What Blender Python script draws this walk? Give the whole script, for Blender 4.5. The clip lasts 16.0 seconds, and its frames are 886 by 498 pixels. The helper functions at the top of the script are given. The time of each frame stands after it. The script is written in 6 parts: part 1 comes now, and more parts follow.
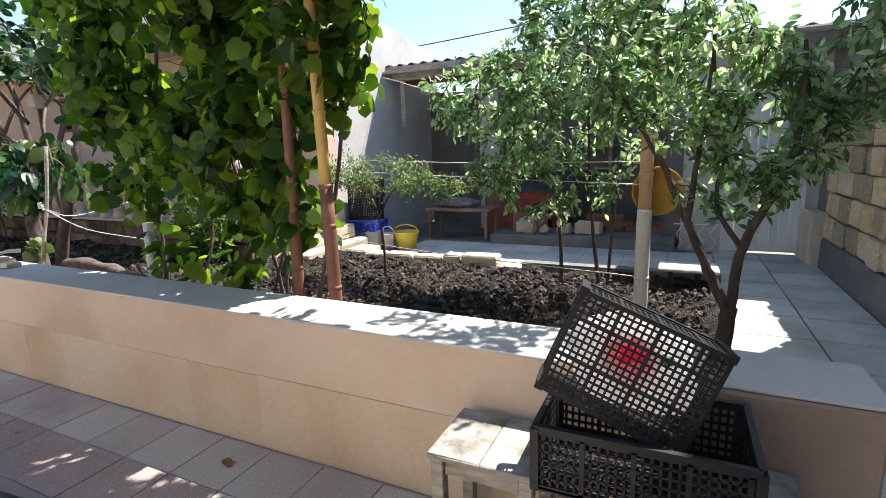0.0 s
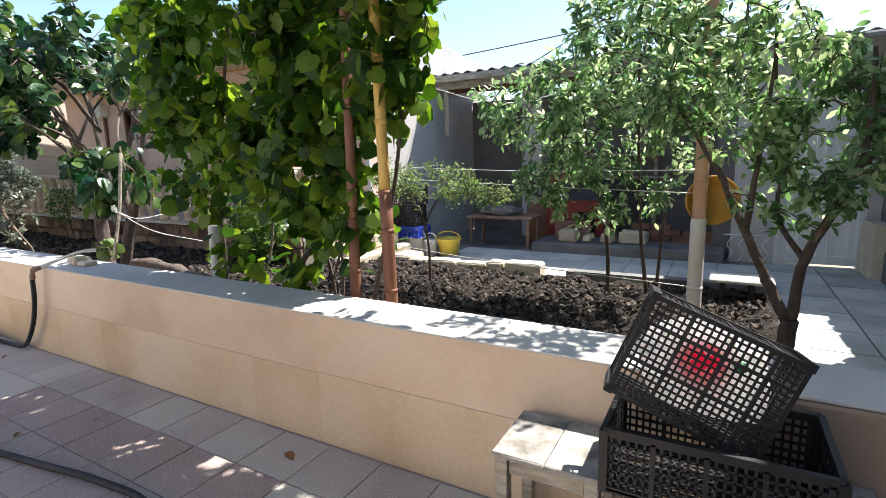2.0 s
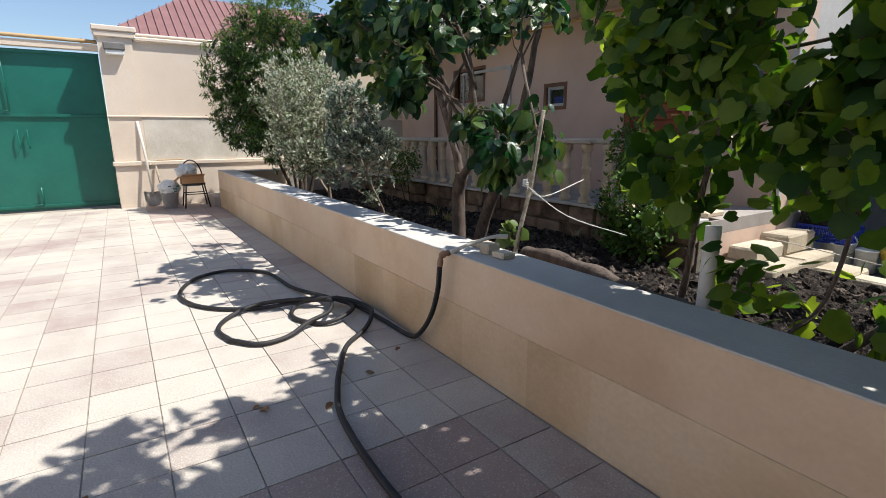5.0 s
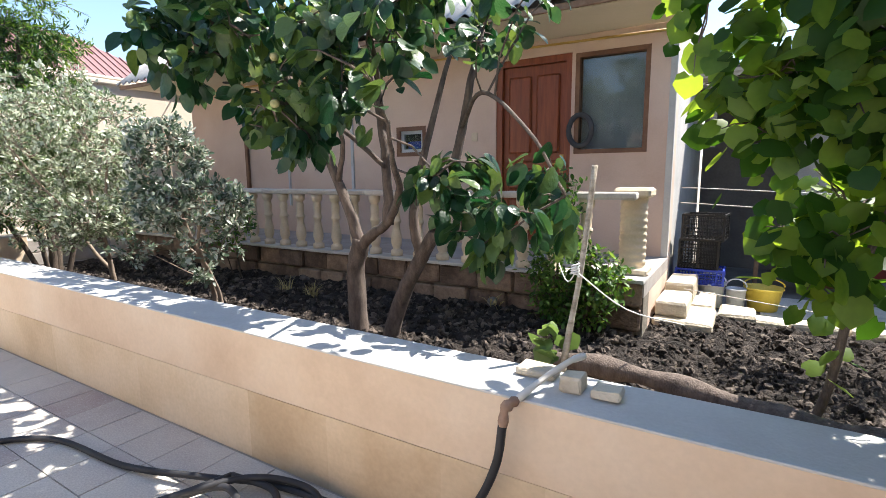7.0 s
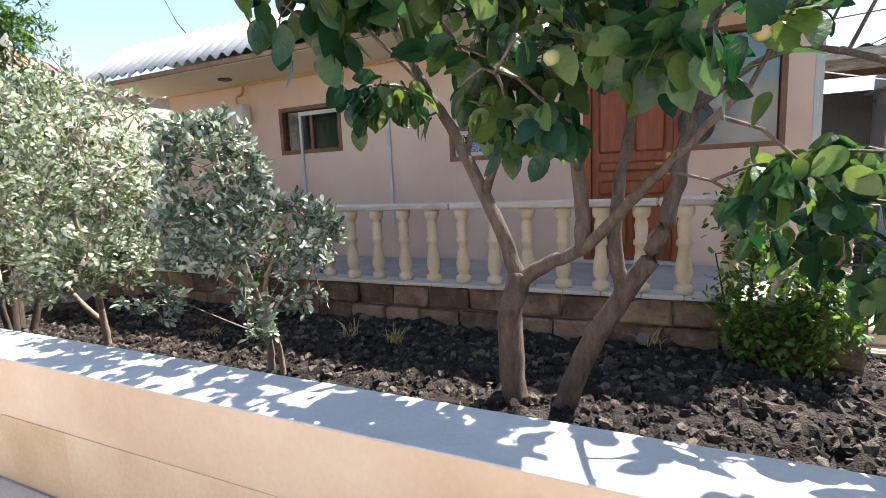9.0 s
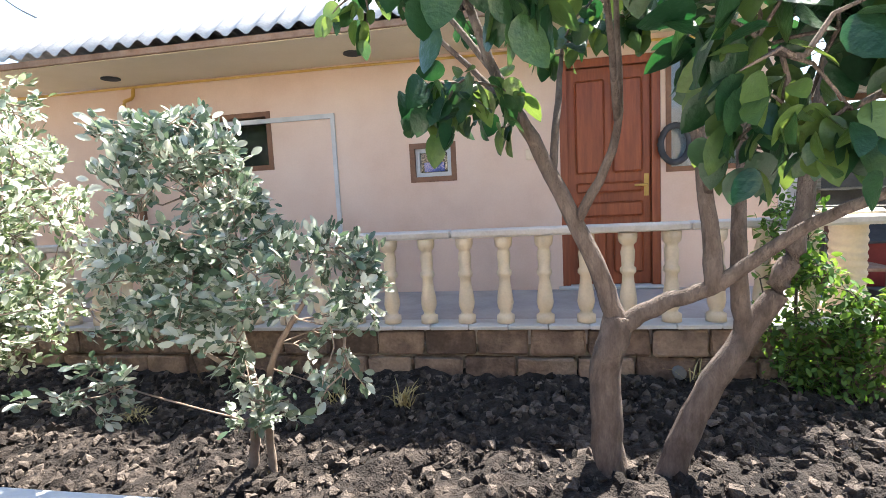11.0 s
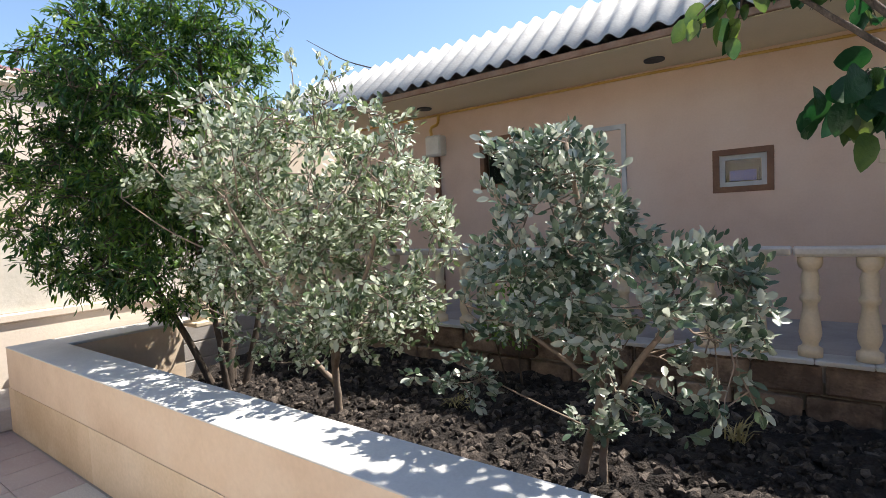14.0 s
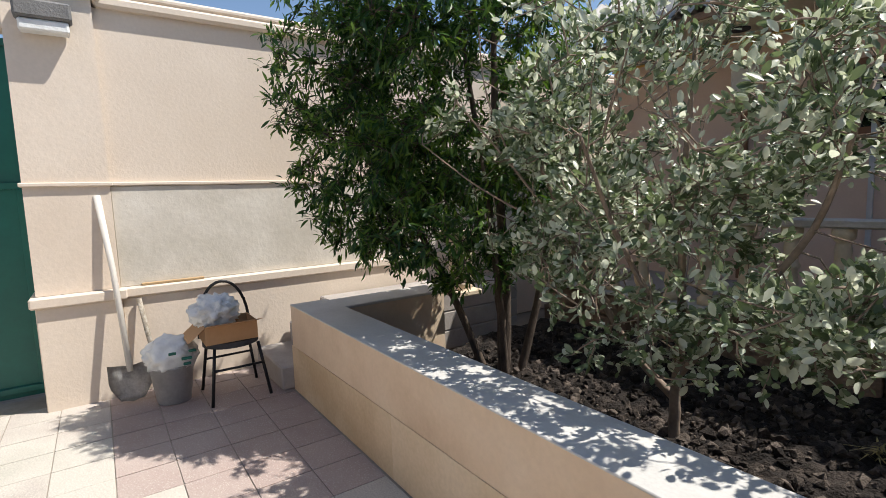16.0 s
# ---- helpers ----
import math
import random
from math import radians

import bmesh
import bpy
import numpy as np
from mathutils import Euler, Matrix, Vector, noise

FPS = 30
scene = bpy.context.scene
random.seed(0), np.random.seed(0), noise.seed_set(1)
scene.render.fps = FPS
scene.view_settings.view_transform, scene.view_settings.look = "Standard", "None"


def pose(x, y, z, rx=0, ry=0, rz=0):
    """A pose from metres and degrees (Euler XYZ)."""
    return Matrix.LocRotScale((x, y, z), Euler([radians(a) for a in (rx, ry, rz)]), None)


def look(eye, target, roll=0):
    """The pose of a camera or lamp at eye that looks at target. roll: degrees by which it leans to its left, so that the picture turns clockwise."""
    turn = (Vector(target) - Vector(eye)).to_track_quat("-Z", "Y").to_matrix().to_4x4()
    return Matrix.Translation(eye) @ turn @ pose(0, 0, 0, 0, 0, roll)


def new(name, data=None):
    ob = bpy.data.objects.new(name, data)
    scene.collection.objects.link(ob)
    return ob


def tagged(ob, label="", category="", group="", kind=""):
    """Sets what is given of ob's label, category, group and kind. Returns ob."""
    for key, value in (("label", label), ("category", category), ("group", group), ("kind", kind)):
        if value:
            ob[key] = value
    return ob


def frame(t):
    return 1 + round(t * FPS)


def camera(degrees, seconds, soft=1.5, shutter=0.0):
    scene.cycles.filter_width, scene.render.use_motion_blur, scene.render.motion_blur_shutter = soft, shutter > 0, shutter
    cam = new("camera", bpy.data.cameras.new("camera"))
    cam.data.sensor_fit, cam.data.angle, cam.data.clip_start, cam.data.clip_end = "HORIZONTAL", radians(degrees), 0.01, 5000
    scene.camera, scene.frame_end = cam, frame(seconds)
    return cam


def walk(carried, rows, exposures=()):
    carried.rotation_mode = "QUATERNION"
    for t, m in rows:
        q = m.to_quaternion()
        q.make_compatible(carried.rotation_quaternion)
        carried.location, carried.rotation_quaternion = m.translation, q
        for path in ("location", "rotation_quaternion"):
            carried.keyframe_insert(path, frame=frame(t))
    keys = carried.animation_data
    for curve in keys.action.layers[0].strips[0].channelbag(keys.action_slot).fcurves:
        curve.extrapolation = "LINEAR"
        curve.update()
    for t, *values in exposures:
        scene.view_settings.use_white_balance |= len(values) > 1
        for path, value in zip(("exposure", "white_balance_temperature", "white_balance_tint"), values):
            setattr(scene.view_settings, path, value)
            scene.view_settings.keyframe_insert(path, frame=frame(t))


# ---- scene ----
cam = camera(83.4, 16.0, 0.8)
METRES, EYE, TILT, LEAN, TURN = 8.64, 1.307, 0.0, 0.0, 25.4
ROWS = [
    (0.0, 0.0, 0.0, 0.0, -0.35, -11.11, 1.79),
    (0.5, 0.0057, 0.0005, 0.0007, -7.28, -10.86, 1.99),
    (1.0, 0.0074, 0.0004, 0.0008, -11.49, -10.75, 2.16),
    (1.5, -0.0012, -0.002, 0.001, -7.01, -10.28, 2.26),
    (2.0, -0.0119, -0.0067, 0.0001, 3.73, -10.09, 1.58),
    (2.5, -0.0231, -0.0083, -0.0022, 13.73, -10.25, 1.75),
    (3.0, -0.0425, 0.0049, -0.0012, 24.89, -12.04, 1.62),
    (3.5, -0.0712, 0.0225, -0.0021, 34.78, -13.19, 0.74),
    (6.0, -0.2956, 0.1436, 0.0016, 21.33, -12.69, -1.05),
    (6.5, -0.3352, 0.1609, 0.0067, 10.4, -11.56, -0.02),
    (7.0, -0.3745, 0.1815, 0.0107, 5.86, -8.55, 0.52),
    (7.5, -0.4179, 0.2005, 0.0116, 1.69, -7.59, 1.1),
    (8.0, -0.4588, 0.2277, 0.009, 0.1, -7.71, 1.57),
    (8.5, -0.4986, 0.2625, 0.0116, 0.21, -7.79, 1.85),
    (9.0, -0.5363, 0.2956, 0.0134, -0.47, -7.74, 2.43),
    (11.5, -0.6498, 0.3895, 0.0225, -19.89, -5.62, 3.53),
    (12.0, -0.6601, 0.385, 0.024, -22.24, -4.95, 4.35),
    (12.5, -0.6706, 0.3816, 0.0255, -20.36, -3.93, 3.91),
    (13.0, -0.6786, 0.3817, 0.0253, -12.34, -3.29, 3.15),
    (13.5, -0.6877, 0.3804, 0.0254, -2.3, -2.84, 3.34),
    (14.0, -0.7036, 0.3841, 0.0221, 10.04, -3.19, 2.68),
    (14.5, -0.7288, 0.3974, 0.0196, 20.57, -5.01, 2.6),
    (15.0, -0.7596, 0.4097, 0.0184, 28.24, -6.25, 1.97),
    (15.5, -0.8023, 0.4244, 0.0203, 29.41, -6.44, 1.94),
    (16.0, -0.8423, 0.4465, 0.0198, 29.8, -6.32, 1.9),
]
EXPOSURES = [(0.0, 1.4), (1.5, 1.5), (2.5, 1.3), (3.0, 0.85), (3.5, 0.35), (5.0, 0.5), (6.0, 0.85), (6.5, 1.3), (7.0, 1.55), (8.0, 1.6), (9.0, 1.82), (11.5, 2.52), (12.0, 2.45), (12.5, 2.2), (13.5, 1.6), (14.0, 1.15), (15.0, 0.42), (16.0, 0.42)]
walk(cam, [(t, pose(0, 0, EYE, TILT, LEAN, TURN) @ pose(METRES * x, METRES * y, METRES * z, 90 + pitch, roll, yaw)) for t, x, y, z, yaw, pitch, roll in ROWS], EXPOSURES)

# ---------------------------------------------------------------- light
SUN_TO = Vector((0.35, 0.50, 1.0)).normalized()
world = bpy.data.worlds.new("sky")
scene.world = world
world.use_nodes = True
wn = world.node_tree.nodes
wl = world.node_tree.links
sky = wn.new("ShaderNodeTexSky")
sky.sky_type = "NISHITA"
sky.sun_disc = False
sky.sun_elevation = math.asin(SUN_TO.z)
sky.sun_rotation = math.atan2(SUN_TO.x, SUN_TO.y)
sky.dust_density = 0.6
sky.ozone_density = 2.0
wl.new(sky.outputs[0], wn["Background"].inputs[0])
wn["Background"].inputs[1].default_value = 0.11
sun = new("sun", bpy.data.lights.new("sun", "SUN"))
sun.data.energy = 5.0
sun.data.angle = radians(0.55)
sun.data.color = (1.0, 0.95, 0.87)
sun.matrix_world = look(SUN_TO * 30, (0, 0, 0))


# ---------------------------------------------------------------- materials
def material(name, colours, rough=0.8, scale=6.0, fine=60.0, bump=0.3, metal=0.0, stain=0.35, spec=0.4,
             per="", through_light=0.0, spread=0.0, bump_scale=None, stretch=None):
    """colours: two or more linear colours, mixed by noise at two scales; per: 'object' or 'island' adds variation piece by piece."""
    m = bpy.data.materials.new(name)
    m.use_nodes = True
    n, l = m.node_tree.nodes, m.node_tree.links
    b = n["Principled BSDF"]
    b.inputs["Roughness"].default_value = rough
    b.inputs["Metallic"].default_value = metal
    b.inputs["Specular IOR Level"].default_value = spec
    src = n.new("ShaderNodeNewGeometry").outputs["Position"]
    if stretch:
        mp = n.new("ShaderNodeMapping")
        mp.inputs["Scale"].default_value = stretch
        l.new(src, mp.inputs[0])
        src = mp.outputs[0]
    big = n.new("ShaderNodeTexNoise")
    big.inputs["Scale"].default_value = scale
    big.inputs["Detail"].default_value = 5
    big.inputs["Roughness"].default_value = 0.6
    small = n.new("ShaderNodeTexNoise")
    small.inputs["Scale"].default_value = fine
    small.inputs["Detail"].default_value = 4
    l.new(src, big.inputs["Vector"])
    l.new(src, small.inputs["Vector"])
    ramp = n.new("ShaderNodeValToRGB")
    k = len(colours)
    while len(ramp.color_ramp.elements) < k:
        ramp.color_ramp.elements.new(0.5)
    for i, c in enumerate(colours):
        e = ramp.color_ramp.elements[i]
        e.position = 0.3 + 0.4 * i / max(1, k - 1)
        e.color = (*c, 1)
    fac = big.outputs["Fac"]
    if per:
        if per == "object":
            rnd = n.new("ShaderNodeObjectInfo").outputs["Random"]
        else:
            rnd = n.new("ShaderNodeNewGeometry").outputs["Random Per Island"]
        mix = n.new("ShaderNodeMath")
        mix.operation = "MULTIPLY_ADD"
        sub = n.new("ShaderNodeMath")
        sub.operation = "SUBTRACT"
        sub.inputs[1].default_value = 0.5
        l.new(rnd, sub.inputs[0])
        l.new(sub.outputs[0], mix.inputs[0])
        mix.inputs[1].default_value = spread
        l.new(fac, mix.inputs[2])
        fac = mix.outputs[0]
    l.new(fac, ramp.inputs[0])
    val = n.new("ShaderNodeMath")
    val.operation = "MULTIPLY_ADD"
    l.new(small.outputs["Fac"], val.inputs[0])
    val.inputs[1].default_value = stain
    val.inputs[2].default_value = 1.0 - stain * 0.5
    mul = n.new("ShaderNodeMix")
    mul.data_type = "RGBA"
    mul.blend_type = "MULTIPLY"
    mul.inputs[0].default_value = 1.0
    l.new(ramp.outputs[0], mul.inputs[6])
    l.new(val.outputs[0], mul.inputs[7])
    col = mul.outputs[2]
    l.new(col, b.inputs["Base Color"])
    if bump:
        bp = n.new("ShaderNodeBump")
        bp.inputs["Strength"].default_value = bump
        bp.inputs["Distance"].default_value = bump_scale or 0.01
        l.new(small.outputs["Fac"], bp.inputs["Height"])
        l.new(bp.outputs[0], b.inputs["Normal"])
    if through_light:
        tr = n.new("ShaderNodeBsdfTranslucent")
        hs = n.new("ShaderNodeHueSaturation")
        hs.inputs["Hue"].default_value = 0.47
        hs.inputs["Saturation"].default_value = 1.15
        hs.inputs["Value"].default_value = 2.0
        l.new(col, hs.inputs["Color"])
        l.new(hs.outputs[0], tr.inputs[0])
        ms = n.new("ShaderNodeMixShader")
        ms.inputs[0].default_value = through_light
        l.new(b.outputs[0], ms.inputs[1])
        l.new(tr.outputs[0], ms.inputs[2])
        l.new(ms.outputs[0], n["Material Output"].inputs[0])
    return m


M_PLASTER = material("parapet plaster", [(0.53, 0.39, 0.275), (0.62, 0.48, 0.35), (0.66, 0.535, 0.41)], 0.85, 1.6, 45, 0.15, stain=0.16)
M_BASE = material("parapet plaster base", [(0.47, 0.345, 0.22), (0.58, 0.45, 0.31), (0.64, 0.52, 0.385)], 0.85, 1.4, 45, 0.2, stain=0.26, per="object", spread=0.2)
M_CAP = material("cap mortar", [(0.46, 0.45, 0.43), (0.57, 0.555, 0.53)], 0.85, 3, 70, 0.2, stain=0.2)
M_TILE = material("patio tile", [(0.33, 0.26, 0.24), (0.42, 0.375, 0.34), (0.50, 0.465, 0.415), (0.43, 0.41, 0.36)], 0.75, 0.8, 110, 0.2, stain=0.75, per="object", spread=0.11)
M_TILE_REST = material("patio tile far", [(0.33, 0.26, 0.24), (0.42, 0.375, 0.34), (0.50, 0.465, 0.415), (0.43, 0.41, 0.36)], 0.75, 0.8, 110, 0.2, stain=0.75, per="island", spread=0.11)
def terrazzo(m, chip=(0.62, 0.58, 0.52)):
    """Adds small pale stone chips to a tile material."""
    n, l = m.node_tree.nodes, m.node_tree.links
    b = n["Principled BSDF"]
    old = b.inputs["Base Color"].links[0].from_socket
    vor = n.new("ShaderNodeTexVoronoi")
    vor.inputs["Scale"].default_value = 75
    l.new(n.new("ShaderNodeNewGeometry").outputs["Position"], vor.inputs["Vector"])
    less = n.new("ShaderNodeMath")
    less.operation = "LESS_THAN"
    less.inputs[1].default_value = 0.24
    l.new(vor.outputs["Distance"], less.inputs[0])
    half = n.new("ShaderNodeMath")
    half.operation = "MULTIPLY"
    half.inputs[1].default_value = 0.5
    l.new(less.outputs[0], half.inputs[0])
    mix = n.new("ShaderNodeMix")
    mix.data_type = "RGBA"
    l.new(half.outputs[0], mix.inputs[0])
    l.new(old, mix.inputs[6])
    mix.inputs[7].default_value = (*chip, 1)
    l.new(mix.outputs[2], b.inputs["Base Color"])


M_DUSTSTEEL = material("dusty worn steel", [(0.30, 0.29, 0.28), (0.48, 0.47, 0.45), (0.58, 0.57, 0.55)], 0.6, 9, 60, 0.2, stain=0.5)
M_TILE_RED = material("red patio tile", [(0.29, 0.215, 0.20), (0.36, 0.285, 0.26), (0.44, 0.37, 0.335)], 0.7, 0.8, 110, 0.2, stain=0.7, per="object", spread=0.12)
terrazzo(M_TILE_RED)
terrazzo(M_TILE)
terrazzo(M_TILE_REST)
M_GROUT = material("grout", [(0.25, 0.22, 0.185), (0.37, 0.335, 0.285)], 0.95, 4, 80, 0.3)
M_SLAB = material("path slab", [(0.33, 0.34, 0.32), (0.47, 0.48, 0.455), (0.58, 0.58, 0.55)], 0.85, 2.0, 70, 0.25, stain=0.5, per="object", spread=0.3)
M_SOIL = material("dug soil", [(0.009, 0.0065, 0.005), (0.023, 0.017, 0.014), (0.075, 0.058, 0.048)], 0.95, 9, 90, 0.9, stain=0.6, bump_scale=0.03)
M_CLOD = material("clods", [(0.014, 0.010, 0.008), (0.042, 0.032, 0.026), (0.15, 0.12, 0.10)], 0.95, 14, 140, 0.9, stain=0.6, per="island", spread=0.45, bump_scale=0.02)
M_GOLD = material("limestone block", [(0.38, 0.31, 0.21), (0.56, 0.44, 0.27), (0.66, 0.47, 0.24), (0.62, 0.53, 0.38)], 0.92, 7, 45, 1.0, stain=0.7, per="object", spread=0.75, bump_scale=0.03)
M_GOLD_REST = material("limestone block far", [(0.20, 0.16, 0.11), (0.36, 0.27, 0.16), (0.50, 0.33, 0.15), (0.42, 0.35, 0.24)], 0.92, 5, 55, 0.7, stain=0.5, per="island", spread=0.8, bump_scale=0.015)
M_MORTAR = material("rough mortar", [(0.16, 0.14, 0.11), (0.27, 0.24, 0.20)], 0.95, 8, 60, 0.8, stain=0.5)
M_PLINTH = material("cement plinth", [(0.12, 0.12, 0.12), (0.22, 0.215, 0.21)], 0.92, 3, 60, 0.5, stain=0.4)
M_BROWNBLOCK = material("verandah block", [(0.10, 0.07, 0.055), (0.20, 0.14, 0.105), (0.31, 0.225, 0.165)], 0.92, 6, 50, 0.9, stain=0.6, per="object", spread=0.35, bump_scale=0.015)
M_HOUSE = material("house plaster", [(0.56, 0.40, 0.315), (0.63, 0.47, 0.38), (0.67, 0.52, 0.43)], 0.9, 1.2, 60, 0.12, stain=0.12)
M_SIDE = material("grey plaster", [(0.42, 0.41, 0.40), (0.55, 0.53, 0.51)], 0.92, 2, 40, 0.3, stain=0.3)
# grey lowered so that the colour carries the shade inside the open shed
M_SHED_SHADED = material("shed wall", [(0.12, 0.11, 0.105), (0.18, 0.165, 0.155)], 0.95, 2.5, 30, 0.4, stain=0.4)
M_SOFFIT = material("soffit paint", [(0.62, 0.54, 0.40), (0.68, 0.60, 0.46)], 0.7, 2, 50, 0.05, stain=0.12)
M_ROOF = material("corrugated sheet", [(0.29, 0.28, 0.27), (0.40, 0.39, 0.375)], 0.8, 3, 40, 0.2, stain=0.45)
M_RUST = material("rusty rim", [(0.20, 0.11, 0.07), (0.33, 0.22, 0.16)], 0.9, 8, 60, 0.3)
M_DOORWOOD = material("varnished wood", [(0.17, 0.035, 0.012), (0.30, 0.075, 0.025)], 0.45, 3, 30, 0.15, stain=0.3, stretch=(8, 8, 0.8), spec=0.5)
M_FRAMEWOOD = material("brown frame", [(0.13, 0.06, 0.035), (0.22, 0.11, 0.06)], 0.6, 5, 40, 0.15, stain=0.3)
M_OLDWOOD = material("weathered wood", [(0.20, 0.17, 0.13), (0.36, 0.32, 0.26), (0.48, 0.44, 0.38)], 0.9, 3, 40, 0.5, stain=0.4, stretch=(2, 12, 12))
M_BALUSTER = material("baluster stone", [(0.58, 0.47, 0.33), (0.68, 0.57, 0.43)], 0.85, 4, 60, 0.25, stain=0.25)
M_RAIL = material("rail concrete", [(0.44, 0.40, 0.36), (0.58, 0.53, 0.48)], 0.88, 5, 60, 0.3, stain=0.3)
M_VERANDA = material("verandah slab", [(0.29, 0.265, 0.25), (0.41, 0.375, 0.35)], 0.85, 3, 60, 0.2, stain=0.25)
M_GREEN = material("green gate paint", [(0.005, 0.10, 0.078), (0.009, 0.14, 0.108)], 0.38, 1.5, 30, 0.05, stain=0.2, spec=0.5)
M_CREAM = material("yard wall plaster", [(0.63, 0.535, 0.44), (0.70, 0.61, 0.515)], 0.88, 1.0, 40, 0.2, stain=0.14)
M_GREYED = material("yard wall lower", [(0.50, 0.465, 0.40), (0.58, 0.54, 0.475), (0.66, 0.625, 0.56)], 0.88, 2.2, 30, 0.3, stain=0.2)
M_WHITEDOOR = material("white planks", [(0.58, 0.60, 0.60), (0.70, 0.72, 0.72)], 0.75, 3, 30, 0.2, stain=0.25, stretch=(6, 6, 0.6))
M_BAMBOO = material("yellow bamboo", [(0.50, 0.30, 0.06), (0.62, 0.42, 0.14)], 0.6, 4, 30, 0.15, stain=0.2)
M_POLE = material("peach pole paint", [(0.50, 0.30, 0.19), (0.62, 0.42, 0.30)], 0.65, 4, 40, 0.2, stain=0.25)
M_PVC = material("dusty white pipe", [(0.58, 0.55, 0.50), (0.68, 0.65, 0.60)], 0.6, 4, 40, 0.1, stain=0.2)
M_BROWNPIPE = material("red brown pipe", [(0.15, 0.065, 0.04), (0.24, 0.115, 0.075)], 0.6, 4, 40, 0.2, stain=0.3)
M_BARK = material("dark bark", [(0.05, 0.038, 0.03), (0.12, 0.09, 0.07)], 0.95, 10, 70, 0.8, stain=0.5, stretch=(3, 3, 1))
M_BARK_GREY = material("grey brown bark", [(0.075, 0.056, 0.048), (0.18, 0.14, 0.118)], 0.92, 9, 60, 0.9, stain=0.6, stretch=(3, 3, 1))
M_BARK_PALE = material("pale twig bark", [(0.16, 0.12, 0.09), (0.28, 0.22, 0.175)], 0.92, 10, 60, 0.5, stain=0.4)
L_VINE = material("vine leaf", [(0.022, 0.068, 0.012), (0.052, 0.122, 0.02), (0.14, 0.23, 0.042)], 0.5, 3, 40, 0.1, stain=0.25, per="island", spread=0.75, through_light=0.56)
L_PERS = material("persimmon leaf", [(0.012, 0.045, 0.020), (0.026, 0.07, 0.026), (0.09, 0.15, 0.04)], 0.33, 3, 60, 0.4, stain=0.35, per="object", spread=0.5, through_light=0.3, spec=0.5)
L_PERS2 = material("persimmon leaf mass", [(0.012, 0.045, 0.020), (0.026, 0.07, 0.026), (0.09, 0.15, 0.04)], 0.33, 3, 60, 0.4, stain=0.35, per="island", spread=0.5, through_light=0.3, spec=0.5)
L_FEIJ = material("feijoa leaf", [(0.085, 0.125, 0.06), (0.22, 0.268, 0.165), (0.48, 0.515, 0.42)], 0.36, 3, 40, 0.1, stain=0.2, per="island", spread=0.85, through_light=0.34, spec=0.55)
L_FEIJ2 = material("feijoa leaf darker", [(0.06, 0.10, 0.06), (0.14, 0.18, 0.125), (0.36, 0.39, 0.33)], 0.36, 3, 40, 0.1, stain=0.2, per="island", spread=0.8, through_light=0.25, spec=0.6)
L_POME = material("narrow dark leaf", [(0.014, 0.045, 0.012), (0.03, 0.08, 0.02), (0.095, 0.18, 0.036)], 0.4, 3, 40, 0.1, stain=0.2, per="island", spread=0.5, through_light=0.38)
L_PLUM = material("plum leaf", [(0.06, 0.13, 0.052), (0.13, 0.225, 0.10), (0.28, 0.37, 0.21)], 0.27, 3, 40, 0.1, stain=0.2, per="island", spread=0.75, through_light=0.6, spec=0.75)
L_SAP = material("sapling leaf", [(0.06, 0.11, 0.035), (0.11, 0.18, 0.06), (0.19, 0.26, 0.11)], 0.5, 3, 40, 0.1, stain=0.2, per="island", spread=0.5, through_light=0.35)
L_ROSE = material("shrub leaf", [(0.032, 0.085, 0.018), (0.065, 0.145, 0.03), (0.13, 0.23, 0.055)], 0.5, 3, 40, 0.1, stain=0.2, per="island", spread=0.5, through_light=0.32)
M_BLACK = material("black plastic", [(0.008, 0.008, 0.009), (0.016, 0.016, 0.018)], 0.5, 5, 60, 0.1, stain=0.2, spec=0.35)
M_HOSE = material("black rubber hose", [(0.012, 0.012, 0.014), (0.03, 0.03, 0.034)], 0.6, 6, 60, 0.1, stain=0.3)
M_HOSE_DUST = material("dusty rubber hose", [(0.12, 0.115, 0.105), (0.20, 0.19, 0.175)], 0.85, 6, 60, 0.1, stain=0.3)
M_STEEL = material("galvanised steel", [(0.40, 0.40, 0.40), (0.56, 0.56, 0.56)], 0.45, 5, 50, 0.1, metal=0.6, stain=0.3)
M_BAG = material("white plastic bag", [(0.66, 0.67, 0.66), (0.78, 0.79, 0.78)], 0.45, 6, 14, 0.6, stain=0.12, bump_scale=0.02)
M_THINBAG = material("thin plastic film", [(0.66, 0.66, 0.66), (0.76, 0.76, 0.76)], 0.4, 6, 14, 0.5, stain=0.12, bump_scale=0.02, through_light=0.6)
M_CARD = material("cardboard", [(0.42, 0.25, 0.13), (0.50, 0.31, 0.17)], 0.85, 3, 40, 0.1, stain=0.15)
M_BLUE = material("blue plastic", [(0.02, 0.05, 0.42), (0.03, 0.07, 0.52)], 0.45, 5, 50, 0.05, stain=0.15)
M_YELLOW = material("yellow plastic", [(0.66, 0.48, 0.06), (0.72, 0.55, 0.10)], 0.45, 5, 50, 0.05, stain=0.2)
M_MUSTARD = material("mustard plastic", [(0.40, 0.22, 0.03), (0.48, 0.28, 0.05)], 0.5, 5, 50, 0.05, stain=0.25)
M_DRYLEAF = material("dry brown leaf", [(0.16, 0.075, 0.03), (0.26, 0.13, 0.06)], 0.8, 8, 60, 0.1, per="object", spread=0.5)
M_RED = material("red paint", [(0.17, 0.02, 0.018), (0.25, 0.034, 0.03)], 0.55, 4, 40, 0.1, stain=0.25)
